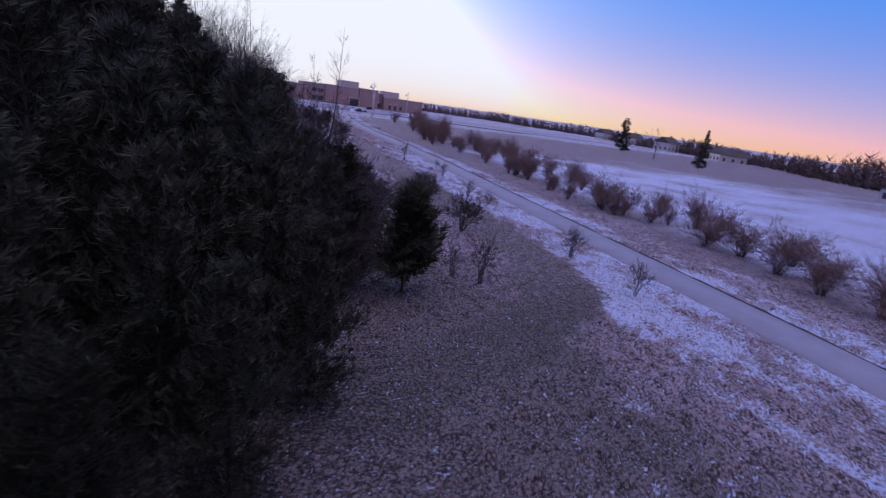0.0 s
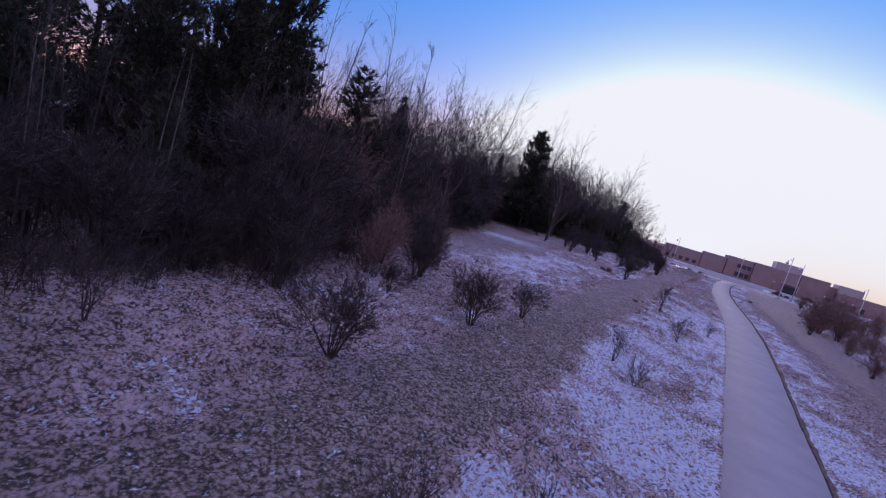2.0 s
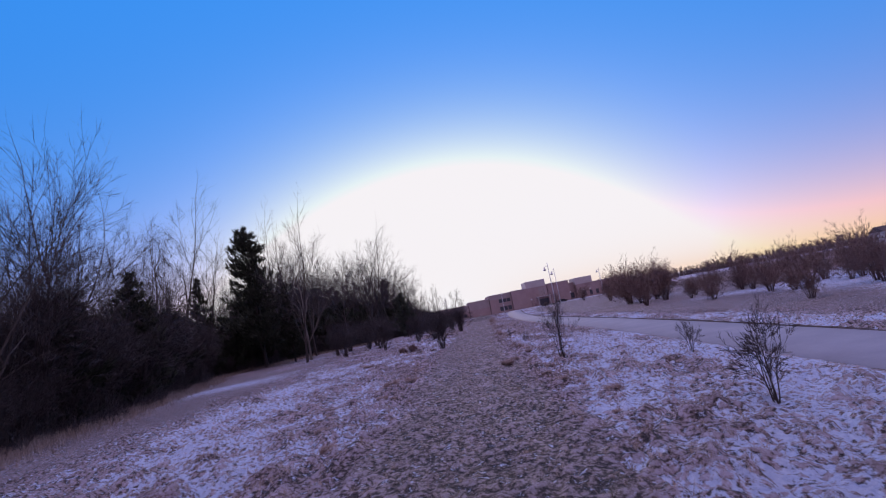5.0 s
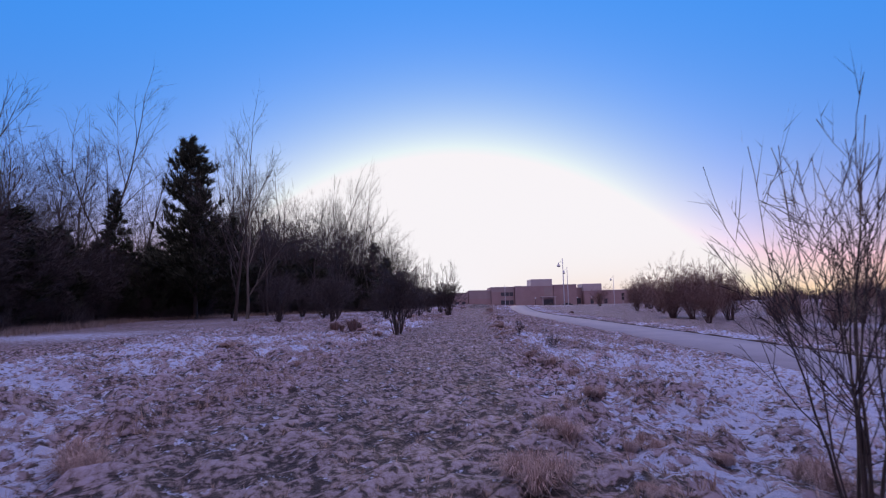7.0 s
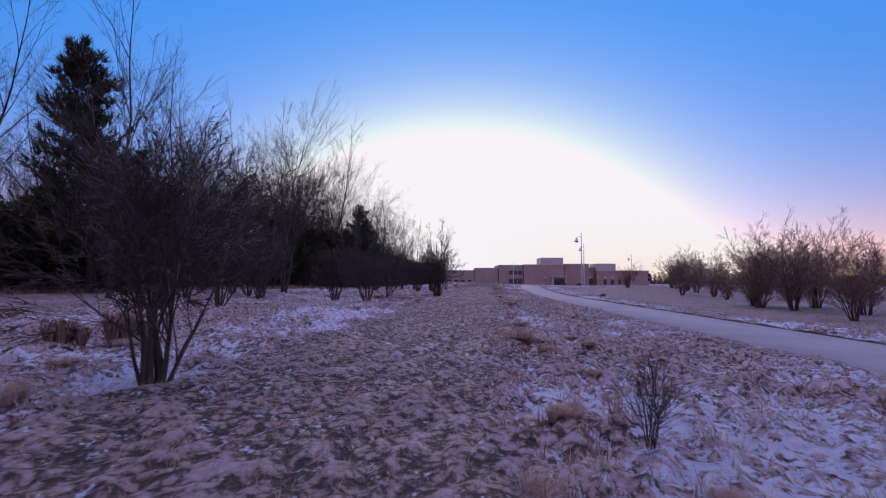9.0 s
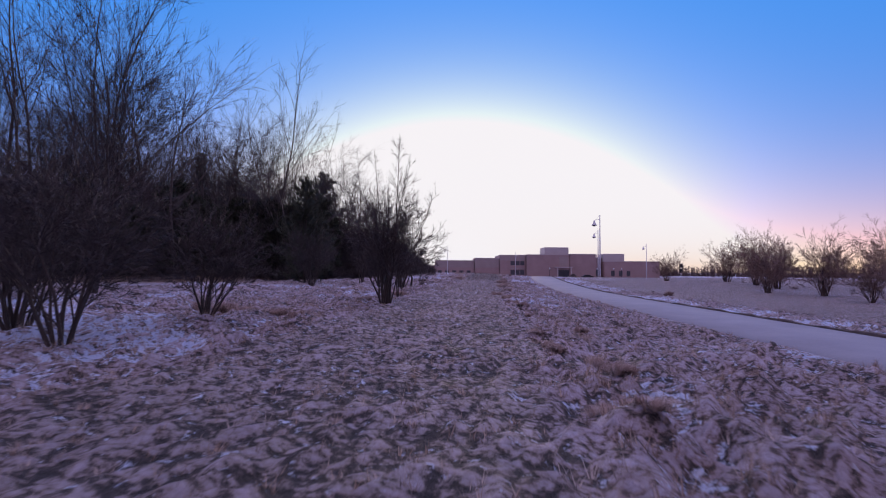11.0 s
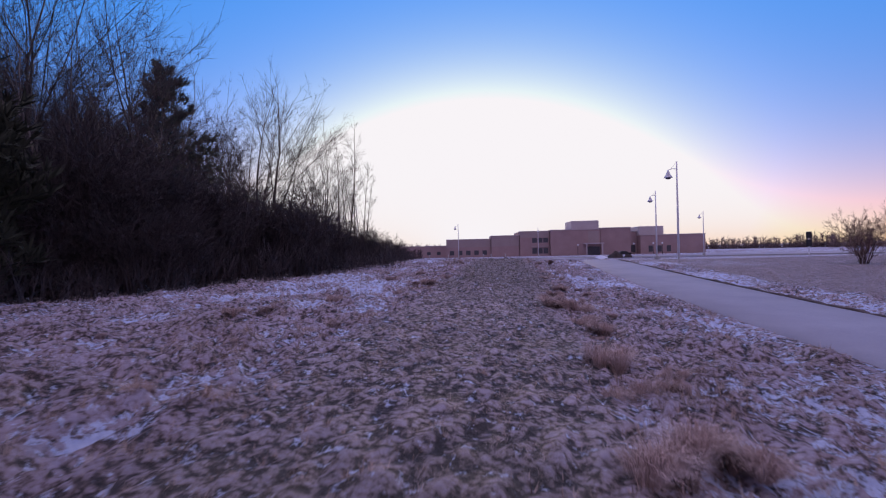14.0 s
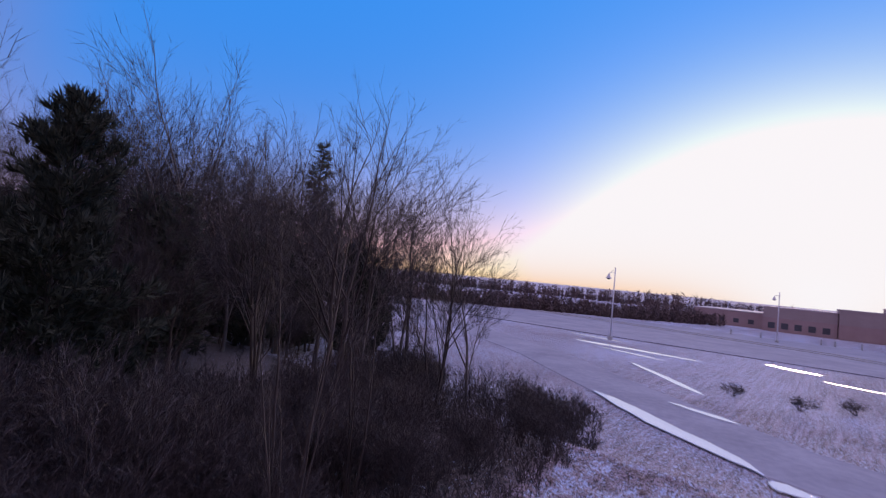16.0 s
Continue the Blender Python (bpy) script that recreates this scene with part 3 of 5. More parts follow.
def bare_tree_meshes(seed, h, stems=1, clean=0.34, spread=0.38, pale=False):
    """A leafless tree: trunk or a few stems, limbs that fan upwards, and a haze of fine twigs."""
    rng = random.Random(seed)
    wood, twigs = Shape(), Shape()
    fork = ((4, 4, 5), (0.55 * spread + 0.12, 1.5 * spread + 0.12), (0.48, 0.82), (0.30, 0.95))
    for k in range(stems):
        w = 2 * math.pi * (k + rng.random()) / stems
        lean = 0.05 if stems == 1 else rng.uniform(0.06, 0.20)
        d = Vector((math.cos(w) * lean, math.sin(w) * lean, 1)).normalized()
        hh = h * (1 if k == 0 else rng.uniform(0.82, 1.0))
        p = Vector((math.cos(w), math.sin(w), 0)) * (0.0 if stems == 1 else 0.16) - UP * 0.12
        r = (0.0095 * hh + 0.010) / stems ** 0.35
        foot = line(rng, p, d, 0.35, 1, 0.0, 0.0)
        wood.tube(foot, [r * 1.55, r * 1.04], 7)
        grow(rng, wood, twigs, foot[-1], d, hh * clean, r, 4, fork, 0.065, 0.022, 5, 0.0056)
    return wood.mesh("trunk", BARK_PALE if pale else BARK, True), twigs.mesh("crown", TWIG)


def sapling_meshes(seed, h, stems, pale=False):
    """Thin upright stems with short rising side twigs."""
    rng = random.Random(seed)
    wood, twigs = Shape(), Shape()
    for k in range(stems):
        w = 2 * math.pi * (k + rng.random()) / stems
        lean = rng.uniform(0.03, 0.16)
        hh = h * (1 if k == 0 else rng.uniform(0.6, 1.0))
        stem = line(rng, Vector((math.cos(w), math.sin(w), 0)) * 0.14 - UP * 0.1, Vector((math.cos(w) * lean, math.sin(w) * lean, 1)).normalized(), hh, 9, 0.05, 0.04)
        wood.tube(stem, taper(0.0055 * hh + 0.008, 0.004, 10), 5)
        for _ in range(19):
            f = rng.uniform(0.18, 0.97)
            p, e = along(stem, f)
            ln = hh * (0.07 + 0.17 * (1 - f)) * rng.uniform(0.7, 1.3)
            grow(rng, wood, twigs, p, turned(rng, e, rng.uniform(0.35, 0.85)), ln * 0.5, 0.0075, 1, ((3, 4), (0.3, 0.7), (0.55, 0.95), (0.3, 0.95)), 0.08, 0.07, 4, 0.0034)
    return wood.mesh("trunk", BARK_PALE if pale else BARK, True), twigs.mesh("crown", TWIG)


def crooked_tree_meshes(seed, h):
    """A small spreading tree with bent limbs and few twigs."""
    rng = random.Random(seed)
    wood, twigs = Shape(), Shape()
    trunk = [Vector(p) * h for p in ((0, 0, -0.03), (0.02, 0, 0.12), (-0.03, 0.02, 0.25), (0.05, 0.03, 0.36), (0.04, 0.0, 0.46), (0.12, 0.02, 0.56), (0.11, 0.03, 0.68), (0.17, 0.02, 0.80))]
    wood.tube(trunk, taper(0.050, 0.018, 8), 7)
    for f, (ax, ay, az), ln in [(0.30, (-0.8, 0.3, 0.7), 0.42), (0.40, (0.7, -0.3, 0.5), 0.36), (0.52, (-0.7, 0.1, 0.9), 0.50), (0.62, (0.9, 0.2, 0.25), 0.34), (0.72, (-0.5, -0.3, 0.9), 0.40), (0.82, (0.7, -0.1, 0.8), 0.30), (0.92, (-0.5, 0.2, 0.8), 0.30), (1.0, (0.3, 0.1, 0.9), 0.26), (0.45, (0.1, 0.9, 0.7), 0.4), (0.66, (0.1, -0.9, 0.7), 0.36)]:
        p, e = along(trunk, f)
        limb = line(rng, p, Vector((ax, ay, az)).normalized(), ln * h, 6, 0.22, 0.03)
        wood.tube(limb, taper(0.020, 0.006, 7), 5)
        for _ in range(9):
            q, e = along(limb, rng.uniform(0.25, 1.0))
            sub = line(rng, q, turned(rng, e, rng.uniform(0.35, 0.9)), ln * h * rng.uniform(0.25, 0.5), 4, 0.20, 0.06)
            twigs.tube(sub, taper(0.0085, 0.003, 5), 3)
            for _ in range(5):
                u, w = along(sub, rng.uniform(0.2, 1.0))
                twigs.spike(u, u + turned(rng, w, rng.uniform(0.3, 0.8)) * h * rng.uniform(0.03, 0.07), 0.0045)
    return wood.mesh("trunk", BARK, True), twigs.mesh("crown", TWIG)


def shrub_meshes(seed, h, width, stems=9, spikes=6, lift=0.02, red=False, levels=4, thin=1.0, fine=0.0044):
    """A leafless shrub: stems that rise close together from one stool, bare at the foot, and part into a round haze of twigs."""
    rng = random.Random(seed)
    wood, twigs = Shape(), Shape()
    wide = math.atan2(width * 0.5, h)
    base = 0.035 * h
    for k in range(stems):
        w = 2 * math.pi * (k + rng.random()) / stems
        tilt = wide * (0.05 + 1.05 * rng.random() ** 1.2)
        d = Vector((math.cos(w) * math.sin(tilt), math.sin(w) * math.sin(tilt), math.cos(tilt)))
        p = Vector((math.cos(w), math.sin(w), 0)) * base * rng.uniform(0.3, 1.0) - UP * 0.08
        ln = h * rng.uniform(0.30, 0.42) * (0.82 if levels > 3 else 1.0) * (rng.uniform(0.45, 0.7) if red and k % 2 else 1.0)
        r = (0.0150 * h ** 0.8 * rng.uniform(0.7, 1.35) + 0.004) * thin
        grow(rng, wood, twigs, p, d, ln, r, levels, ((3, 3, 4), (0.30, 0.85), (0.50, 0.82), (0.35, 0.95)), 0.11, lift, spikes, fine)
    return wood.mesh("stool", BARK_SHRUB if red else BARK, True), twigs.mesh("crown", TWIG_RED if red else TWIG)


def pine_meshes(seed, h, width, from_z=0.05, droop=0.0, tufts=9, cone=1.0, size=(0.28, 0.46), wide=0.026, whorl=0.036, blades=9):
    """A conifer: trunk with limbs, and a ragged crown of needle tufts with gaps."""
    rng = random.Random(seed)
    wood, crown = Shape(), Shape()
    trunk = line(rng, Vector((0, 0, -0.1)), turned(rng, UP, 0.03), h, 8, 0.03, 0.05)
    wood.tube(trunk, taper(0.011 * h + 0.03, 0.012, 9), 7)
    z = from_z
    while z < 0.99:
        for _ in range(rng.randint(4, 6)):
            f = min(0.985, z + rng.uniform(-0.015, 0.015))
            p = along(trunk, f)[0]
            low = min(1.0, (f - from_z) / 0.12 + 0.55)
            reach = max(0.25, width * (1 - f) ** cone * low * rng.uniform(0.4, 1.2))
            w = rng.uniform(0, 2 * math.pi)
            out = Vector((math.cos(w), math.sin(w), 0.30 - droop + 0.45 * f)).normalized()
            limb = line(rng, p, out, reach, 4, 0.08, 0.06 - droop * 0.2)
            wood.tube(limb, taper(0.010 + 0.010 * reach, 0.006, 5), 4)
            for _ in range(max(3, int(tufts * reach / max(1.0, width) * 1.8))):
                q, e = along(limb, 1 - 0.8 * rng.random() ** 1.3)
                q = q + Vector((rng.uniform(-1, 1), rng.uniform(-1, 1), rng.uniform(-0.6, 0.9))) * 0.22 * reach ** 0.5
                axis = (e + UP * rng.uniform(0.1, 0.8) + Vector((rng.uniform(-.6, .6), rng.uniform(-.6, .6), 0))).normalized()
                sz = rng.uniform(*size)
                for _ in range(blades):
                    t = turned(rng, axis, rng.uniform(0.15, 1.0))
                    side = t.orthogonal().normalized() * wide
                    a = q + axis * rng.uniform(-0.05, 0.15)
                    base = len(crown.v)
                    crown.v += [tuple(a - side), tuple(a + side), tuple(a + t * sz)]
                    crown.f.append((base, base + 1, base + 2))
        z += rng.uniform(0.8, 1.25) * whorl * (10 / (h + 3)) ** 0.4
    return wood.mesh("trunk", BARK, True), crown.mesh("crown", NEEDLE)


def plant(name, meshes, names, label, category, x, y, turn, scale=1.0, group="", tall=1.0):
    root = thing(name, label, category, pose(x, y, ground_z(x, y) - 0.02, 0, 0, turn) @ Matrix.Diagonal((scale, scale, scale * tall, 1)), group)
    for me, nm in zip(meshes, names):
        part(nm, me, None, root)
    return root


rng = random.Random(11)
TALL = [bare_tree_meshes(100 + i, h, st, cl, sp, pl) for i, (h, st, cl, sp, pl) in enumerate(
    [(15.0, 1, 0.30, 0.46, False), (15.5, 2, 0.30, 0.40, False), (14.0, 1, 0.27, 0.52, False), (15.5, 1, 0.34, 0.38, False), (13.5, 1, 0.33, 0.32, True), (13.0, 3, 0.29, 0.32, False)])]
SAPLING = [sapling_meshes(140 + i, h, st, i == 1) for i, (h, st) in enumerate([(7.5, 4), (8.5, 2), (6.5, 5), (9.5, 2)])]
CROOKED = crooked_tree_meshes(150, 4.9)
SHRUB = [shrub_meshes(200 + i, h, w, st, fi, 0.05 if i == 6 else 0.02, i == 6, 3 if i in (3, 4) else 4, th) for i, (h, w, st, fi, th) in enumerate(
    [(3.0, 3.2, 12, 6, 0.8), (2.6, 3.2, 10, 6, 0.8), (3.4, 2.8, 9, 6, 0.8), (2.2, 1.8, 6, 4, 0.7), (1.5, 1.3, 6, 4, 0.7), (3.3, 3.8, 10, 6, 0.8), (3.6, 3.6, 15, 5, 0.55)])] + [shrub_meshes(236, 2.3, 0.75, 9, 2, 0.10, levels=3, thin=0.42, fine=0.0020), shrub_meshes(231, 1.1, 0.7, 11, 4, 0.06, levels=2, thin=0.32, fine=0.0020), shrub_meshes(237, 3.0, 3.4, 14, 5, 0.04, True, thin=0.55)]
PINE = [pine_meshes(300, 14.0, 3.9, 0.03, 0.0, 19, 0.5, (0.24, 0.40), 0.025, 0.036, 12), pine_meshes(301, 9.0, 3.1, 0.02, 0.0, 16, 0.5), pine_meshes(302, 15.0, 3.6, 0.22, 0.05, 13, 0.45), pine_meshes(303, 3.4, 1.3, 0.14, 0.0, 12, 0.45),
        pine_meshes(304, 8.0, 2.9, 0.03, 0.0, 9, 0.45, (0.45, 0.75), 0.05, 0.05, 8), pine_meshes(305, 15.0, 4.5, 0.10, 0.05, 19, 0.60, (0.40, 0.60), 0.040, 0.030, 9)]
SPRUCE = [pine_meshes(310, 14.0, 2.8, 0.05, 0.22, 12, 0.8, (0.35, 0.55), 0.045, 0.036, 8), pine_meshes(311, 11.0, 3.0, 0.06, 0.18, 12, 0.6, (0.35, 0.55), 0.045, 0.036, 8)]
TREE_PARTS, SHRUB_PARTS = ("trunk", "crown"), ("stool", "crown")

for v, x, y, sc in [(0, 5.4, 29.8, 0.56), (0, 1.6, 27.0, 1.05), (1, 9.2, 30.6, 0.68), (2, -2.5, 31.0, 1.05), (0, 4.4, 38.8, 0.70), (0, 1.8, 31.4, 0.85), (0, 6.0, 34.0, 0.56), (0, 1.2, 44.0, 0.9), (0, 4.0, 46.8, 0.72), (0, -2.0, 36.0, 0.95), (0, -3.5, 44.0, 1.0), (0, 2.6, 35.0, 0.92), (1, 11.2, 35.5, 0.48), (1, 8.0, 38.5, 0.72), (0, -4.5, 25.5, 0.9), (1, 6.0, 25.4, 0.74), (2, 0.0, 39.0, 1.0), (1, 9.4, 44.5, 0.55), (1, 1.5, 23.5, 0.9), (1, 11.2, 28.3, 0.5), (1, 3.2, 19.0, 0.66), (1, 5.2, 20.4, 0.58), (1, 6.6, 22.6, 0.66), (1, 8.4, 25.6, 0.70), (1, 2.4, 16.9, 0.50), (1, 5.0, 23.0, 0.80), (1, 10.6, 27.2, 0.46), (1, 7.0, 20.8, 0.54), (1, 8.8, 23.4, 0.52), (1, 5.8, 18.4, 0.46), (1, 7.4, 27.6, 0.72), (1, -0.5, 20.5, 0.85), (1, 8.1, 19.4, 0.42), (1, 6.7, 17.5, 0.40), (1, 9.5, 21.4, 0.42), (1, 7.6, 22.4, 0.55), (4, 8.2, 49.0, 0.7), (4, 6.0, 55.0, 0.85)]:
    plant("pine_tree", PINE[v], TREE_PARTS, "dense dark green pine with boughs down to the ground" if v != 2 else "tall dark pine with an open ragged crown", "tree", x, y, rng.uniform(0, 360), sc, "pines at the wood's corner")
plant("pine_tree", PINE[5], TREE_PARTS, "tall dark pine standing high above the wood's corner", "tree", -1.5, 49.0, 200, 0.98, "pines at the wood's corner", 1.28)
plant("young_pine", PINE[3], TREE_PARTS, "small dark young pine standing free before the wood", "tree", 13.3, 27.2, 40)
plant("pine_tree", PINE[5], TREE_PARTS, "tall full dark pine above the bare trees", "tree", 1.2, 101.0, 130, 1.02, "conifers in the wood")
for v, x, y, sc in [(0, -3.0, 97.0, 0.75), (1, 6.2, 50.6, 0.85), (0, 2.0, 60.0, 0.7), (0, -17.0, 163.0, 1.46), (1, 4.0, 139.0, 0.75), (0, -1.0, 133.0, 0.8), (0, 4.5, 100.5, 0.62), (1, 3.0, 76.0, 0.72)]:
    plant("spruce_tree", SPRUCE[v], TREE_PARTS, "dark spruce rising among the bare trees", "tree", x, y, rng.uniform(0, 360), sc, "conifers in the wood")
plant("pine_tree", PINE[5], TREE_PARTS, "dark pine with a ragged crown in the wood", "tree", 11.6, 132.9, 30, 0.67, "conifers in the wood")
plant("pine_tree", PINE[1], TREE_PARTS, "dark pine with a ragged crown at the wood's edge", "tree", 15.6, 113.5, 30, 0.66, "conifers in the wood")

# trees that stand out: kind, place, height of the top
TREE_H = (15.0, 15.5, 14.0, 15.5, 13.5, 13.0)
for v, x, y, top in [(1, 7.4, 58.3, 12.0), (0, 6.4, 63.1, 12.2), (5, 4.6, 67.5, 12.0), (3, 1.8, 73.5, 13.5), (2, 1.2, 81.2, 14.0), (3, 7.8, 93.5, 12.8), (4, 7.0, 97.5, 12.0), (0, 5.0, 107.0, 13.8), (5, 13.3, 100.2, 11.6),
                     (3, -7.7, 101.6, 19.0), (0, -6.9, 106.5, 18.4), (1, -10.5, 96.0, 17.5), (2, 7.6, 114.0, 14.6), (3, 10.7, 121.3, 14.6), (1, 9.8, 127.4, 15.4), (0, -6.3, 127.0, 19.0), (3, 3.5, 118.5, 15.5), (1, -1.5, 120.5, 17.0), (0, 6.0, 123.5, 15.5), (4, 12.6, 119.6, 8.6), (3, 0.5, 112.5, 15.0), (4, 13.6, 124.0, 8.4),
                     (2, 11.3, 142.9, 13.6), (0, 12.7, 142.1, 13.8), (4, 10.0, 146.0, 10.5), (5, 9.0, 141.0, 11.0), (3, 7.0, 146.5, 11.0), (5, 14.6, 146.0, 9.4), (4, 13.2, 150.5, 9.6)]:
    plant("bare_tree", TALL[v], TREE_PARTS, "leafless tree with fine upright twigs at the wood's edge", "tree", x, y, rng.uniform(0, 360), top / TREE_H[v], "bare trees of the wood")
for v, x, y, sc in [(3, 19.1, 135.2, 0.85), (2, 20.2, 134.5, 0.83), (0, 18.9, 137.4, 0.80), (1, 8.8, 52.0, 1.35), (2, 21.4, 109.8, 0.66), (0, 19.9, 113.2, 0.85), (2, 18.6, 114.5, 0.8), (2, 22.4, 101.0, 0.38), (2, 22.25, 98.9, 0.70)]:
    plant("bare_sapling", SAPLING[v], TREE_PARTS, "leafless sapling with several thin upright stems", "tree", x, y, rng.uniform(0, 360), sc, "saplings of the wood")
plant("bare_tree", CROOKED, TREE_PARTS, "small crooked leafless tree with spreading limbs", "tree", 21.9, 109.9, 10, 0.94, "bare trees of the wood")

placed = []


def lower(x, y):
    """The wood's crowns come down towards its eastern corner."""
    return 1 - 0.42 * smooth(-1.0, 1.0, x - 20.6 + 0.2 * (y - 66)) * smooth(100, 106, y)



def free(x, y, gap):
    if any((x - a) ** 2 + (y - b) ** 2 < gap * gap for a, b in placed):
        return False
    placed.append((x, y))
    return True


# dark young pines that close the wood's middle
count = 0
while count < 92:
    y = rng.uniform(56, 122) if count < 58 else rng.uniform(54, 86)
    x = edge_x(y) - 2.6 - 9 * rng.random()
    if free(x, y, 1.5):
        plant("pine_tree", PINE[4], TREE_PARTS, "dark bushy pine in the shade of the wood", "tree", x, y, rng.uniform(0, 360), rng.uniform(0.5, 0.78), "conifers in the wood")
        count += 1
count = 0
while count < 84:
    y = rng.uniform(64, 124) if count < 48 else rng.uniform(94, 122)
    x = edge_x(y) - 0.8 - 8 * rng.random()
    if free(x, y, 1.25):
        plant("pine_tree", PINE[4], TREE_PARTS, "dark bushy pine in the shade of the wood", "tree", x, y, rng.uniform(0, 360), rng.uniform(0.5, 0.76), "conifers in the wood")
        count += 1
count = 0
while count < 16:
    y = rng.uniform(106, 128)
    x = edge_x(y) - 1.0 - 15 * rng.random()
    if free(x, y, 1.2):
        plant("bare_tree", TALL[rng.choice((0, 1, 3, 5))], TREE_PARTS, "tall slender leafless tree in the wood", "tree", x, y, rng.uniform(0, 360), rng.uniform(0.88, 1.10) * lower(x, y), "bare trees of the wood")
        count += 1
count = 0
while count < 80:
    y = rng.uniform(46, 156)
    x = edge_x(y) - 1.8 - 24 * rng.random() ** 1.7
    if y > 132 and x > 7 or y > 128 and x > 13 or 122 < y < 137 and x > 10.5 or x > 26 - 0.7 * (y - 129):
        continue
    if free(x, y, 1.7):
        plant("bare_tree", TALL[rng.randrange(6)], TREE_PARTS, "tall slender leafless tree in the wood", "tree", x, y, rng.uniform(0, 360), lower(x, y) * rng.uniform(0.80, 1.0) * (0.80 if y > 124 else 0.72 if y < 66 else 0.88 if y < 76 else 1.02) * (1 - 0.45 * smooth(133, 150, y)), "bare trees of the wood")
        count += 1
count = 0
while count < 20:
    y = rng.uniform(125, 157)
    x = edge_x(y) - 1.8 - 22 * rng.random() ** 1.3
    if y > 132 and x > 7 or y < 137 and x > 10.5:
        continue
    if free(x, y, 1.2):
        plant("bare_tree", TALL[rng.choice((0, 2, 4, 5))], TREE_PARTS, "slender leafless tree near the wood's end", "tree", x, y, rng.uniform(0, 360), rng.uniform(0.54, 0.78) * (1 - 0.45 * smooth(133, 150, y)), "bare trees of the wood")
        count += 1
count = 0
while count < 28:
    y = rng.uniform(32, 132)
    x = edge_x(y) - 1.0 - 5 * rng.random()
    if x > 26 - 0.7 * (y - 129):
        continue
    if free(x, y, 1.3):
        plant("bare_sapling", SAPLING[rng.randrange(4)], TREE_PARTS, "thin leafless sapling at the wood's edge", "tree", x, y, rng.uniform(0, 360), rng.uniform(0.6, 1.0), "saplings of the wood")
        count += 1
count = 0
while count < 84:
    y = rng.uniform(24, 156)
    x = edge_x(y) - 0.5 - 2.4 * rng.random() ** 1.3
    if free(x, y, 0.85):
        v = rng.choice((6, 9, 0, 2)) if 42 < y < 62 else rng.choice((0, 1, 2, 5))
        plant("edge_shrub", SHRUB[v], SHRUB_PARTS, "dense leafless brown shrub at the wood's edge", "shrub", x, y, rng.uniform(0, 360), rng.uniform(0.7, 1.15) * (1 - 0.35 * smooth(130, 137, y)), "shrubs along the wood")
        count += 1
count = 0
while count < 262:
    y = rng.uniform(36, 154) if count < 80 else rng.uniform(38, 66) if count < 112 else rng.uniform(64, 102) if count < 152 else rng.uniform(120, 152)
    x = edge_x(y) - 2.4 - 7 * rng.random() ** 1.3
    if x > 26 - 0.7 * (y - 129) or not free(x, y, 0.8):
        continue
    v = rng.choice((6, 9, 0, 2)) if 44 < y < 64 else rng.choice((0, 2, 5))
    low = 1 - 0.32 * smooth(122, 134, y) - 0.24 * smooth(132, 138, y) * smooth(6, 9, x)
    plant("thicket_shrub", SHRUB[v], SHRUB_PARTS, "tall tangled leafless shrub in the wood's thicket", "shrub", x, y, rng.uniform(0, 360), rng.uniform(1.15, 1.75) * low, "shrubs along the wood")
    count += 1

# close thicket that darkens the wood's foot round the bay
count = 0
while count < 30:
    y = rng.uniform(62, 94)
    x = edge_x(y) - 0.6 - 4.5 * rng.random()
    if free(x, y, 0.7):
        plant("thicket_shrub", SHRUB[rng.choice((0, 2, 5))], SHRUB_PARTS, "tall tangled leafless shrub in the wood's thicket", "shrub", x, y, rng.uniform(0, 360), rng.uniform(1.5, 2.0), "shrubs along the wood")
        count += 1

# the wood goes on behind its end, tall and close
count = 0
while count < 52:
    y = rng.uniform(136, 162)
    x = rng.uniform(-19, 2.5)
    if free(x, y, 1.5):
        plant("bare_tree", TALL[rng.choice((0, 1, 3, 4, 5))], TREE_PARTS, "tall slender leafless tree in the wood", "tree", x, y, rng.uniform(0, 360), rng.uniform(0.88, 1.12), "bare trees of the wood")
        count += 1
count = 0
while count < 30:
    y = rng.uniform(136, 158)
    x = rng.uniform(-16, 4.0)
    if free(x, y, 1.2):
        plant("pine_tree", PINE[4], TREE_PARTS, "dark bushy pine in the shade of the wood", "tree", x, y, rng.uniform(0, 360), rng.uniform(0.75, 1.1), "conifers in the wood")
        count += 1

# brushwood that fills the wood's foot
s = Shape()
for _ in range(13000):
    y = rng.uniform(23, 157)
    x = edge_x(y) + 0.3 + 1.6 * nz(3.0, y, 0.45) - 9 * rng.random() ** 1.5
    h = (1 - 0.40 * smooth(132, 138, y)) * rng.uniform(0.9, 2.2) * (0.55 + 1.3 * abs(nz(x, y, 0.5, 3.0))) + 1.6 * smooth(0.5, 4.0, edge_x(y) - x) * rng.random()
    p = Vector((x, y, ground_z(x, y, False) - 0.05))
    d = turned(rng, UP, rng.uniform(0.05, 0.6))
    m = p + d * h * 0.55
    s.tube([p, m], [0.010, 0.006], 3)
    for _ in range(6):
        a = p.lerp(m, rng.uniform(0.3, 1.0))
        t = turned(rng, d, rng.uniform(0.2, 1.0))
        s.spike(a, a + t * h * rng.uniform(0.25, 0.5), 0.006)
        a = a + t * h * 0.15
        s.spike(a, a + turned(rng, t, rng.uniform(0.3, 0.9)) * h * rng.uniform(0.15, 0.3), 0.005)
tagged(new("brushwood", s.mesh("brushwood", TWIG)), "tangled dark brushwood under the trees", "undergrowth", kind="stuff")

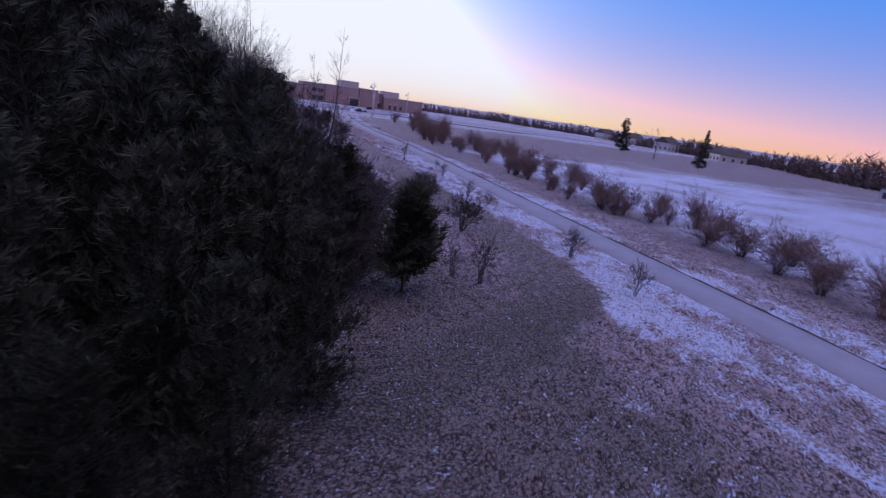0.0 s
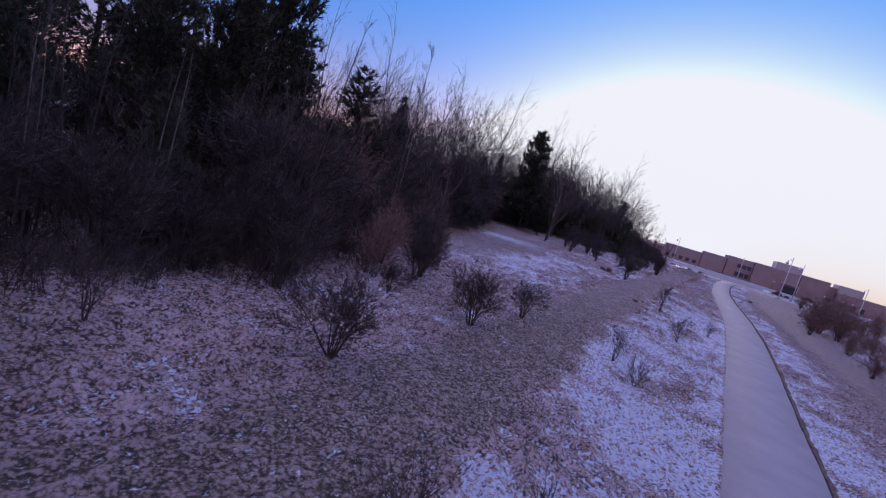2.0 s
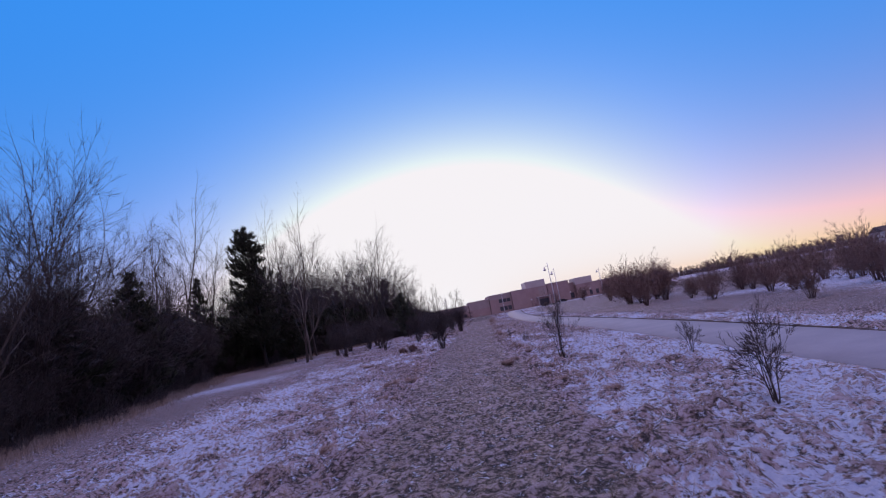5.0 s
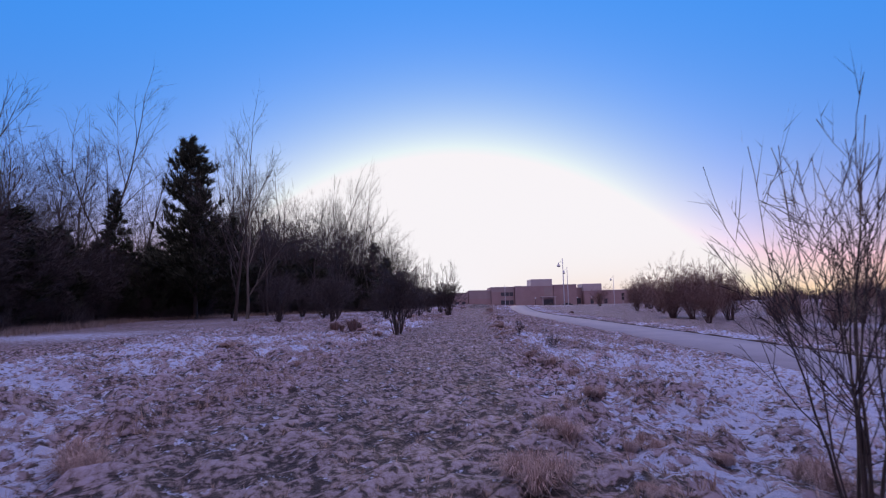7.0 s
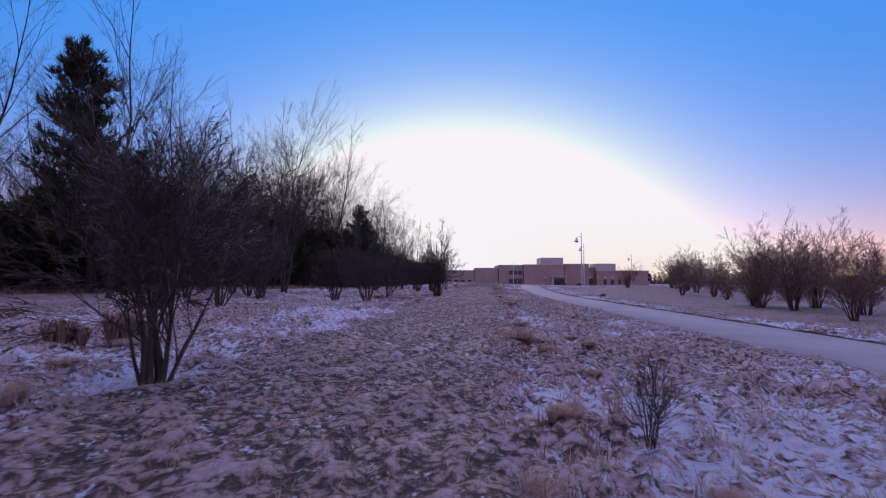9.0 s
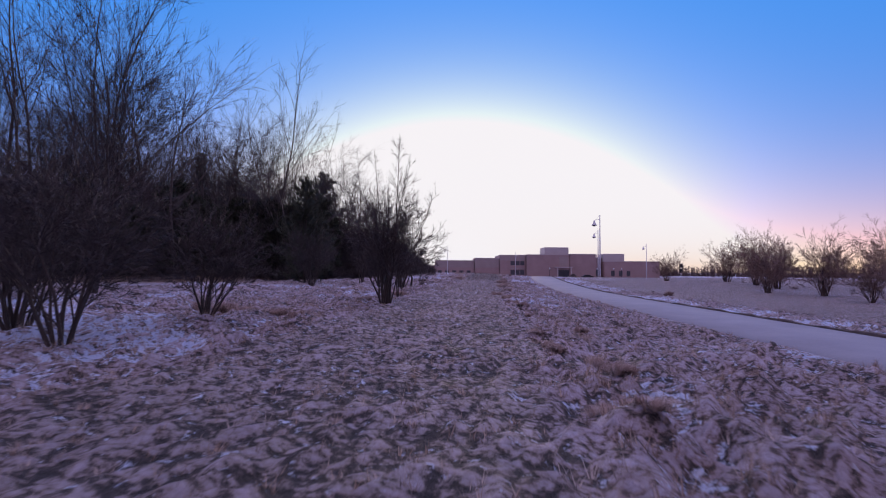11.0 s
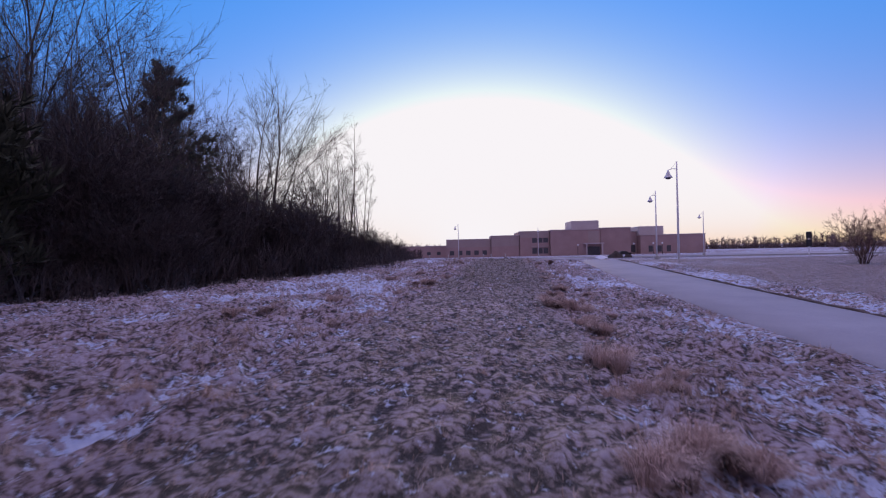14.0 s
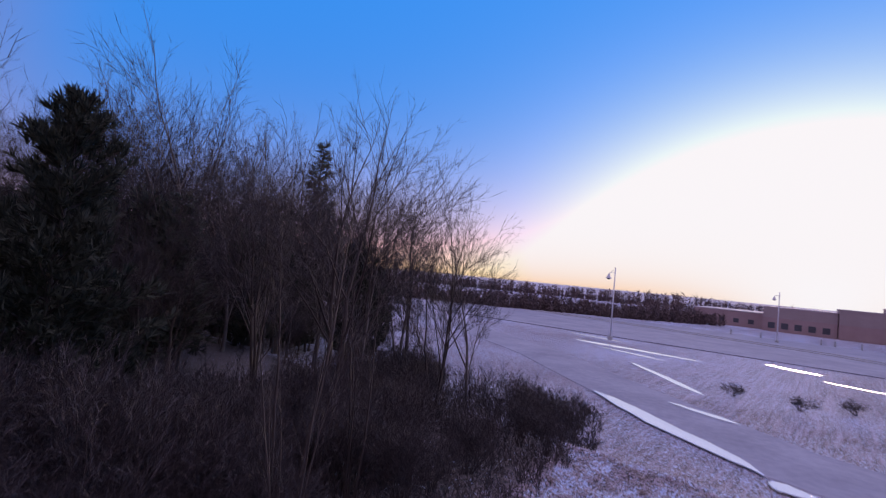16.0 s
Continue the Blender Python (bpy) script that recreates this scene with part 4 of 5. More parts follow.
# shrubs that stand out from the wood's foot
for v, x, y, sc in [(0, 15.0, 37.3, 0.75), (2, 13.9, 39.2, 0.9), (9, 14.4, 42.6, 0.85), (0, 12.8, 41.0, 1.0), (6, 13.4, 45.0, 0.9), (2, 15.6, 44.4, 0.62), (0, 11.6, 46.8, 1.0), (1, 16.2, 41.6, 0.5), (9, 12.2, 50.0, 0.9), (0, 15.4, 45.2, 0.72), (2, 14.2, 47.4, 0.75), (0, 13.2, 48.6, 0.9)]:
    plant("edge_shrub", SHRUB[v], SHRUB_PARTS, "dense leafless brown shrub at the wood's edge", "shrub", x, y, rng.uniform(0, 360), sc, "shrubs along the wood")
# single shrubs on the meadow beside the track
for v, x, y, sc in [(1, 19.0, 35.1, 0.85), (3, 15.7, 28.6, 0.6), (3, 15.9, 31.7, 0.7), (0, 19.55, 41.6, 0.68), (2, 20.2, 45.2, 0.50), (3, 18.3, 43.4, 0.62), (3, 23.9, 44.8, 0.60), (8, 24.85, 43.3, 1.1), (3, 23.1, 31.2, 0.72), (4, 24.5, 32.9, 0.8), (4, 22.9, 26.6, 0.9), (7, 24.6, 62.5, 0.86), (4, 25.9, 54.7, 0.85), (4, 16.6, 28.0, 1.2), (4, 27.6, 60.6, 0.55),
                    (0, 20.75, 76.1, 0.82), (0, 16.0, 87.0, 0.95), (2, 14.7, 93.5, 1.0), (1, 13.4, 95.3, 1.0), (5, 13.0, 97.6, 0.95), (0, 18.3, 92.3, 0.85), (2, 19.9, 91.1, 0.72), (1, 20.4, 93.2, 0.72), (0, 22.4, 98.2, 0.92), (5, 21.6, 109.2, 0.80), (3, 22.6, 107.6, 0.7), (2, 10.6, 99.6, 1.05), (5, 17.3, 109.0, 0.85), (0, 10.2, 95.5, 1.1), (1, 20.3, 110.6, 1.05), (5, 12.5, 88.5, 0.9)]:
    plant("meadow_shrub", SHRUB[v], SHRUB_PARTS, "bare many-stemmed shrub standing in frosted grass" if v not in (3, 4) else "small thin leafless shrub in frosted grass", "shrub", x, y, rng.uniform(0, 360), sc, "shrubs beside the track")
for _ in range(38):
    y = rng.uniform(40, 94)
    plant("hedge_shrub", SHRUB[rng.choice((6, 6, 9))], SHRUB_PARTS, "bare reddish-brown shrub beyond the footpath", "shrub", 37.5 + (y - 46) * 0.11 + rng.uniform(-1.5, 6.0), y, rng.uniform(0, 360), rng.uniform(0.55, 0.92), "shrubs beyond the path")
# the row of shrubs beyond the path
for v, x, y, sc in [(6, 36.3, 27.2, 0.95), (6, 37.2, 30.2, 1.0), (6, 38.4, 33.4, 0.98), (9, 37.6, 35.5, 1.0), (6, 39.5, 26.0, 0.9), (6, 40.6, 31.5, 0.95), (6, 36.2, 24.4, 0.85), (6, 40.2, 37.0, 1.0), (9, 38.7, 41.6, 0.9), (9, 39.0, 29.0, 0.9), (9, 37.0, 44.0, 0.9), (6, 37.6, 46.6, 1.1), (9, 33.9, 22.3, 0.8), (9, 46.6, 67.4, 0.9), (6, 46.4, 77.2, 1.0), (6, 45.0, 87.2, 1.0), (9, 42.4, 77.5, 0.8), (9, 40.3, 83.0, 0.8), (6, 38.9, 91.5, 0.85), (6, 41.4, 102.2, 1.4), (6, 41.1, 98.2, 1.35), (6, 42.2, 95.0, 1.25), (6, 43.5, 100.0, 1.4), (6, 40.6, 100.4, 1.25), (9, 48.8, 88.9, 1.0), (6, 48.2, 123.5, 1.3), (6, 50.9, 135.5, 1.4), (6, 44.8, 119.2, 1.15), (6, 46.0, 115.8, 1.2), (6, 46.2, 138.4, 1.0), (6, 49.6, 128.5, 1.4), (6, 52.0, 118.0, 1.4), (6, 47.5, 108.0, 1.2), (9, 44.0, 110.0, 0.9), (9, 50.0, 100.0, 1.0), (9, 54.0, 92.0, 1.0)]:
    plant("hedge_shrub", SHRUB[v], SHRUB_PARTS, "bare reddish-brown shrub beyond the footpath", "shrub", x, y, rng.uniform(0, 360), sc * (1.12 if y < 50 else 1.0), "shrubs beyond the path", 0.70 if y < 50 else 0.9)

# ---- grass ----


def clump(sh, rng, x, y, z, n, h, spread, wide):
    """Blades that rise from a few close stools, arch over and lean the way the wind has laid them."""
    lay = rng.uniform(0, 2 * math.pi)
    stools = [(rng.gauss(0, 0.36) * spread, rng.gauss(0, 0.36) * spread, rng.uniform(0.55, 1.0)) for _ in range(6)]
    for _ in range(n):
        ox, oy, tall = rng.choice(stools)
        w = rng.uniform(0, 2 * math.pi)
        cx, cy = math.cos(w) + 0.55 * math.cos(lay), math.sin(w) + 0.55 * math.sin(lay)
        k, hh = rng.uniform(0.15, 0.95) * spread * tall, h * rng.uniform(0.5, 1.1) * tall
        px, py = x + ox + math.cos(w) * spread * 0.16 * rng.random(), y + oy + math.sin(w) * spread * 0.16 * rng.random()
        sx, sy = math.sin(w) * wide, -math.cos(w) * wide
        b = len(sh.v)
        sh.v += [(px + sx, py + sy, z - 0.03), (px - sx, py - sy, z - 0.03), (px + cx * k * 0.45 + sx, py + cy * k * 0.45 + sy, z + hh * 0.74), (px + cx * k * 0.45 - sx, py + cy * k * 0.45 - sy, z + hh * 0.74), (px + cx * k, py + cy * k, z + hh * rng.uniform(0.4, 0.95))]
        sh.f += [(b, b + 1, b + 3, b + 2), (b + 2, b + 3, b + 4)]


rough_grass, short_grass, dark_turf = Shape(), Shape(), Shape()


def sprig(sh, rng, x, y, z, n, h, spread, wide):
    """A small tuft of straight blades."""
    for _ in range(n):
        w = rng.uniform(0, 2 * math.pi)
        cx, cy, k, hh = math.cos(w), math.sin(w), rng.uniform(0.35, 1.0) * spread, h * rng.uniform(0.4, 1.1)
        px, py = x + cx * spread * 0.2, y + cy * spread * 0.2
        b = len(sh.v)
        sh.v += [(px + cy * wide, py - cx * wide, z - 0.02), (px - cy * wide, py + cx * wide, z - 0.02), (px + cx * k, py + cy * k, z + hh)]
        sh.f.append((b, b + 1, b + 2))


for _ in range(190000):
    y = rng.uniform(18, 148)
    x = lerp_line(TRACK, y) + rng.gauss(0, 4.6)
    if abs(x - path_x(y)) < 1.4 or x < edge_x(y) - 1.5 or x > path_x(y) + 6:
        continue
    off = track_off(x, y)
    if off >= 1.5 and (tuft_at(x, y) < -0.12 or snow_at(x, y) > 0.6 and rng.random() < 0.6):
        continue
    if lump_at(x, y) < -0.06:
        continue
    if rng.random() < bare_shaded_at(x, y):
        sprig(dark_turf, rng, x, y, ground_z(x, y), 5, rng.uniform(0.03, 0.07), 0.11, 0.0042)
    elif off < 1.5:
        sprig(short_grass, rng, x, y, ground_z(x, y), 5, rng.uniform(0.022, 0.05), 0.055, 0.0030)
    else:
        sprig(rough_grass, rng, x, y, ground_z(x, y), 8, rng.uniform(0.04, 0.105) * (1.2 if off < 2.6 else 1), 0.085, 0.0029)
for _ in range(7000):
    y = rng.uniform(50, 116)
    x = edge_x(y) + rng.gauss(0.2, 0.8)
    sprig(rough_grass, rng, x, y, ground_z(x, y, False), 6, rng.uniform(0.25, 0.55), 0.16, 0.005)
tagged(new("meadow_grass", rough_grass.mesh("meadow_grass", BLADE)), "frosted tan grass of the rough meadow", "grass", kind="stuff")
tagged(new("mown_grass", short_grass.mesh("mown_grass", BLADE)), "short frosted grass of the mown track", "grass", kind="stuff")

tagged(new("unfrosted_shaded_turf", dark_turf.mesh("unfrosted_shaded_turf", BLADE_DARK)), "dark green unfrosted turf, darkened for the pines' shade", "grass", kind="stuff")

TUFT = []
for i in range(5):
    sh, core = Shape(), Shape()
    size, spread = (0.22, 0.26, 0.18, 0.27, 0.32)[i], (0.30, 0.36, 0.34, 0.30, 0.42)[i]
    clump(sh, random.Random(400 + i), 0, 0, 0, (1000, 1100, 900, 1000, 1900)[i], size, spread, 0.0017)
    # low inner blades whose dark colour stands for shade at the foot
    clump(core, random.Random(440 + i), 0, 0, 0, 420, size * 0.5, spread * 0.75, 0.0035)
    TUFT.append((sh.mesh("tuft", BLADE_TAN), core.mesh("shaded_foot", SHADED_FOOT)))


def tussock(x, y, v, sc):
    sc *= 0.8
    root = thing("grass_tussock", "tan tussock of dry grass edging the mown track", "grass tuft", pose(x, y, ground_z(x, y) - 0.02, 0, 0, rng.uniform(0, 360)) @ Matrix.Diagonal((sc, sc, sc, 1)), "tussocks along the track")
    part("tuft", TUFT[v][0], None, root)
    part("shaded_foot", TUFT[v][1], None, root, "short blades at the foot, darkened for the tussock's shade")


for k in range(210):
    y = 55 + 91 * (k / 210) + rng.uniform(-0.5, 0.5)
    x = lerp_line(TRACK, y) + (1.75 + abs(rng.gauss(0, 0.55)) if rng.random() < 0.72 else -2.0 - abs(rng.gauss(0, 1.2)))
    if abs(x - path_x(y)) > 1.6:
        tussock(x, y, rng.randrange(4), rng.uniform(0.35, 0.75))
for x, y, v, sc in [(25.8, 102.2, 4, 0.8), (25.6, 104.2, 1, 1.0), (26.2, 100.9, 4, 0.6), (25.8, 100.3, 4, 0.6), (26.1, 105.6, 4, 0.7), (26.4, 107.4, 1, 0.8), (26.9, 110.2, 3, 0.9), (26.7, 113.6, 4, 1.15), (27.1, 113.9, 4, 0.95), (26.9, 115.2, 4, 1.05), (27.0, 116.2, 1, 1.2), (27.45, 118.2, 4, 1.0), (27.3, 118.9, 1, 0.8), (27.6, 119.4, 4, 1.05), (27.35, 120.5, 4, 1.2), (27.65, 120.7, 1, 1.3), (27.3, 121.3, 3, 1.2), (27.6, 122.8, 4, 0.8), (27.9, 124.2, 1, 0.9), (28.2, 126.2, 4, 0.7), (28.1, 128.0, 2, 0.9), (28.3, 131.4, 1, 0.8), (23.6, 118.4, 2, 0.9), (22.7, 121.0, 1, 0.9), (24.0, 124.5, 4, 0.6), (23.0, 127.0, 1, 0.9), (21.6, 119.0, 3, 0.9), (24.2, 124.0, 4, 0.95), (24.4, 124.6, 1, 1.0), (24.1, 123.4, 4, 0.8), (24.7, 127.6, 1, 0.9), (24.8, 128.6, 4, 0.7), (23.8, 123.0, 1, 0.8), (23.6, 129.2, 4, 0.8), (24.2, 134.0, 4, 0.8), (24.6, 141.5, 4, 0.9), (24.9, 138.5, 4, 0.8), (22.3, 102.0, 4, 0.9), (18.7, 96.2, 4, 1.2), (19.6, 95.4, 4, 1.1), (20.2, 95.1, 4, 0.9), (20.8, 95.3, 1, 1.0), (23.8, 74.0, 1, 0.6), (24.1, 75.0, 4, 0.5), (25.9, 73.4, 4, 0.8), (24.3, 80.4, 4, 0.9), (24.4, 79.0, 1, 1.0), (23.3, 64.0, 4, 0.8), (23.0, 62.7, 1, 0.9), (20.0, 63.2, 4, 1.0), (17.0, 71.8, 4, 1.2), (19.4, 62.6, 1, 1.0), (24.7, 62.9, 0, 0.9), (29.5, 136.1, 2, 0.8), (24.6, 66.5, 0, 0.8)]:
    tussock(x, y, v, sc)

# dark weed clump beside the path
sh = Shape()
clump(sh, random.Random(77), 0, 0, 0, 420, 0.44, 0.34, 0.008)
ob = new("weed_clump", sh.mesh("weed_clump", TWIG_RED))
ob.matrix_basis = pose(35.2, 111.8, ground_z(35.2, 111.8, False) - 0.02)
tagged(ob, "dark dead weed clump beside the footpath", "weed", "dead weeds")
for x, y, k in ((29.8, 138.3, 0.70), (37.0, 118.5, 0.5), (18.8, 78.5, 1.2), (18.2, 78.2, 1.0)):
    ob2 = new("weed_clump", ob.data)
    ob2.matrix_basis = pose(x, y, ground_z(x, y) - 0.02, 0, 0, 50 * x) @ Matrix.Diagonal((k, k, k, 1))
    tagged(ob2, "small dark dead weed tuft in frosted grass", "weed", "dead weeds")
for x, y in ((22.8, 171.5), (26.8, 170.8), (29.8, 173.6)):
    root = thing("bare_shrub", "small dark bare shrub on the frosted ground", "shrub", pose(x, y, ground_z(x, y, False) - 0.05, 0, 0, 33 * x) @ Matrix.Diagonal((0.62, 0.62, 0.42, 1)), "small shrubs by the road")
    for me2, nm in zip(SHRUB[1], SHRUB_PARTS):
        part(nm, me2, None, root)

plant("dead_weed", SHRUB[8], SHRUB_PARTS, "thin dead weed stalks in frosted grass", "weed", 24.5, 74.6, 20, 0.5, "dead weeds")
plant("dead_weed", SHRUB[8], SHRUB_PARTS, "thin dead weed stalks in frosted grass", "weed", 24.9, 71.8, 120, 0.45, "dead weeds")

def heap(name, label, x, y, r, h, material, seed):
    """A lumpy heap pushed together at the road's side."""
    sh = Shape()
    n = 18
    for j in range(7):
        f = j / 6
        for k in range(n):
            w = 2 * math.pi * k / n
            lump = 1 + 0.35 * noise.noise(Vector((math.cos(w) * 1.6 + seed, math.sin(w) * 1.6, f * 2)))
            sh.v.append((math.cos(w) * r * (1 - f) * lump, math.sin(w) * r * 0.7 * (1 - f) * lump, h * (1 - (1 - f) ** 1.7) * lump - 0.1))
    sh.f = [(j * n + k, j * n + (k + 1) % n, (j + 1) * n + (k + 1) % n, (j + 1) * n + k) for j in range(6) for k in range(n)]
    ob3 = new(name, sh.mesh(name, material, True))
    ob3.matrix_basis = pose(x, y, ground_z(x, y, False) - 0.03)
    tagged(ob3, label, "heap")


heap("dirt_heap", "dark heap of frozen earth beside the road", 52.5, 207.0, 1.9, 1.35, DARK_EARTH, 3)
heap("dirt_heap", "low dark heap of frozen earth beside the road", 55.2, 208.2, 1.3, 0.8, DARK_EARTH, 6)
heap("snow_heap", "low bluish heap of old snow beside the road", 49.6, 206.0, 1.9, 0.7, OLD_SNOW, 9)

# ---- street lamps and signs ----


def street_lamp(x, y, h, turn, label="tall pale street lamp with a bell-shaped lantern on an arm"):
    root = thing("street_lamp", label, "street lamp", pose(x, y, ground_z(x, y, False), 0, 0, turn), "lamps along the road")
    part("base", Shape().lathe([(0.36, -0.3), (0.36, 0.45), (0.30, 0.55), (0.16, 0.56)]), CONCRETE, root, "round concrete footing")
    part("pole", Shape().lathe([(0.115, 0.5), (0.10, h * 0.5), (0.065, h)], 12), POLE, root, shade=True)
    arm = Shape().tube([Vector((0, 0, h - 0.75)), Vector((-0.45, 0, h - 0.72)), Vector((-0.85, 0, h - 0.85))], [0.035, 0.035, 0.03], 8)
    arm.tube([Vector((0, 0, h - 0.05)), Vector((-0.40, 0, h - 0.55)), Vector((-0.62, 0, h - 0.76))], [0.012, 0.012, 0.012], 6)
    part("arm", arm, POLE, root)
    lan = part("lantern", Shape().lathe([(0.06, 0.28), (0.10, 0.10), (0.16, 0.0), (0.22, -0.22), (0.40, -0.46), (0.42, -0.52), (0.30, -0.52)], 16, (-0.85, 0, h - 1.1)), POLE, root, shade=True)
    part("lens", Shape().lathe([(0.28, -0.51), (0.22, -0.62), (0.05, -0.68)], 14, (-0.85, 0, h - 1.1)), GLASS, lan)
    return root


street_lamp(46.0, 161.6, 10.3, 0)
for x, y, t in ((52.8, 186.5, 10), (78.2, 227.8, 0), (47.9, 286.0, 90), (4.3, 199.5, 5), (21.0, 250.5, 5)):
    street_lamp(x, y, 10.3, t)


def sign_post(x, y):
    root = thing("sign_post", "thin post with two dark panels, seen from behind", "sign", pose(x, y, ground_z(x, y, False), 0, 0, 8))
    part("post", Shape().lathe([(0.05, -0.2), (0.05, 2.9)], 8), POLE, root)
    for z in (1.55, 2.3):
        part("panel", Shape().box(-0.26, -0.09, z, 0.26, 0.04, z + 0.62), DARK, root, bevel=0.02)


sign_post(57.5, 160.1)

# ---- the school ----


def block(root, x0, x1, y0, depth, z1, material, name="block", label=""):
    b = part(name, Shape().box(x0, y0, -1.2, x1, y0 + depth, z1), material, root, label)
    part("coping", Shape().box(x0 - 0.12, y0 - 0.12, z1, x1 + 0.12, y0 + depth + 0.12, z1 + 0.28), PANEL, b, "pale metal coping")
    return b


def window_row(b, x0, x1, y, z, n, w, h):
    for i in range(n):
        cx = x0 + (x1 - x0) * (i + 0.5) / n
        part("window", Shape().box(cx - w / 2 - 0.08, y - 0.05, z - 0.08, cx + w / 2 + 0.08, y + 0.10, z + h + 0.08), FRAME, b)
        part("pane", Shape().box(cx - w / 2, y - 0.07, z, cx + w / 2, y, z + h), GLASS, b)


FY = 300.0
SCHOOL_Z = -1.0
school = thing("school_building", "low brown brick school with flat roofs and pale penthouses", "building", pose(0, 0, SCHOOL_Z))


def fascia(b, x0, x1, y, z0, z1):
    part("fascia", Shape().box(x0 + 0.02, y - 0.06, z0, x1 - 0.02, y + 0.2, z1), CLADDING, b, "pale upper wall cladding")


b = block(school, -5.0, 14.2, FY + 9, 30, 4.0, BRICK)
window_row(b, -3, 13, FY + 9, 0.6, 4, 1.4, 1.2)
b = block(school, 14.4, 31.8, FY + 4, 26, 6.3, BRICK)
fascia(b, 14.4, 31.8, FY + 4, 3.4, 6.2)
window_row(b, 15, 31, FY + 4, 0.4, 5, 1.6, 1.6)
b = block(school, 32.0, 42.8, FY + 3, 26, 7.4, BRICK)
fascia(b, 32.0, 42.8, FY + 3, 3.4, 7.3)
b = block(school, 43.0, 54.2, FY + 2, 28, 8.8, BRICK, label="brick wing with a pale upper wall and broad windows")
fascia(b, 43.0, 54.2, FY + 2, 6.6, 8.7)
window_row(b, 47.5, 53.8, FY + 2, 4.6, 3, 1.7, 1.7)
window_row(b, 47.5, 53.8, FY + 2, 0.4, 3, 1.7, 2.0)
part("band", Shape().box(47.2, FY + 1.6, 2.9, 54.0, FY + 2.05, 3.4), CLADDING, b, "pale band between the storeys")
b = block(school, 54.4, 72.8, FY, 30, 9.0, BRICK)
part("canopy", Shape().box(66.4, FY - 3, 3.6, 73.6, FY, 4.0), PANEL, b, "pale entrance canopy")
part("canopy_pillar", Shape().box(67.0, FY - 2.8, -0.9, 67.4, FY - 2.4, 3.6), PANEL, b)
part("canopy_pillar", Shape().box(72.8, FY - 2.8, -0.9, 73.2, FY - 2.4, 3.6), PANEL, b)
part("entrance", Shape().box(68.0, FY - 0.06, -0.8, 72.6, FY + 0.1, 2.6), GLASS, b, "dark glazed entrance doors")
part("stair_window", Shape().box(68.4, FY - 0.06, 4.3, 72.3, FY + 0.1, 8.4), CLADDING, b, "tall pale glazed stair wall")
part("penthouse", Shape().box(62.4, FY + 1.2, 9.0, 72.7, FY + 14, 12.5), PANEL, b, "pale roof penthouse", bevel=0.15)
b = block(school, 73.2, 84.4, FY + 1, 28, 9.4, BRICK)
b = block(school, 84.6, 87.9, FY + 5, 24, 7.9, BRICK)
window_row(b, 84.8, 87.7, FY + 5, 0.2, 1, 2.0, 2.6)
b = block(school, 88.1, 111.7, FY + 1, 28, 6.4, BRICK)
window_row(b, 90, 100, FY + 1, 0.2, 3, 1.4, 2.2)
part("penthouse", Shape().box(88.1, FY + 3, 6.4, 97.3, FY + 14, 9.9), PANEL, b, "pale roof penthouse", bevel=0.15)

# posts and small lamps before the school
for x, y in ((28.2, 262.0), (30.5, 262.0), (34.8, 262.0), (12.0, 258.0), (17.5, 260.0)):
    root = thing("bollard", "short pale concrete bollard beside the drive", "bollard", pose(x, y, ground_z(x, y, False)), "bollards before the school")
    part("post", Shape().lathe([(0.16, -0.2), (0.16, 1.25), (0.12, 1.35)], 12), CONCRETE, root)
    part("cap", Shape().lathe([(0.17, 1.35), (0.15, 1.42), (0.05, 1.46)], 12), POLE, root)
for x, y in ((80.5, 285.0), (87.0, 285.0), (90.8, 287.0), (62.0, 288.0)):
    root = thing("path_lamp", "short dark lamp post with a round white globe", "lamp", pose(x, y, ground_z(x, y, False)), "path lamps before the school")
    part("post", Shape().lathe([(0.10, -0.2), (0.08, 0.4), (0.06, 3.5)], 10), DARK, root)
    part("globe", Shape().lathe([(0.08, 3.5), (0.28, 3.66), (0.32, 3.86), (0.24, 4.06), (0.05, 4.16)], 14), POLE, root, "white globe", shade=True)

# parked car before the school
car = thing("parked_car", "small dark car parked before the school", "car", pose(72.0, 268.0, ground_z(72.0, 268.0, False) + 0.01, 0, 0, 90))
body = Shape()
prof = [(-2.1, 0.35), (-2.15, 0.75), (-1.9, 0.95), (-1.2, 1.0), (-0.75, 1.42), (0.75, 1.45), (1.45, 0.98), (2.0, 0.9), (2.1, 0.6), (2.05, 0.35)]
for sx in (-0.85, 0.85):
    body.v += [(sx * (0.86 if z > 1.1 else 1.0), yy, z) for yy, z in prof]
n = len(prof)
body.f = [tuple(range(n)), tuple(reversed(range(n, 2 * n)))] + [(i, n + i, n + (i + 1) % n, (i + 1) % n) for i in range(n)]
part("body", body, DARK, car)
part("windscreen", Shape().box(-0.66, -0.7, 1.05, 0.66, 0.7, 1.36), GLASS, car)
for sx in (-0.8, 0.8):
    for sy in (-1.3, 1.3):
        wheel = Shape().lathe([(0.22, -0.1), (0.33, -0.09), (0.33, 0.09), (0.22, 0.1)], 14)
        part("wheel", wheel, DARK, car, at=pose(sx, sy, 0.33, 0, 90, 0))

# ---- houses and woods far off ----


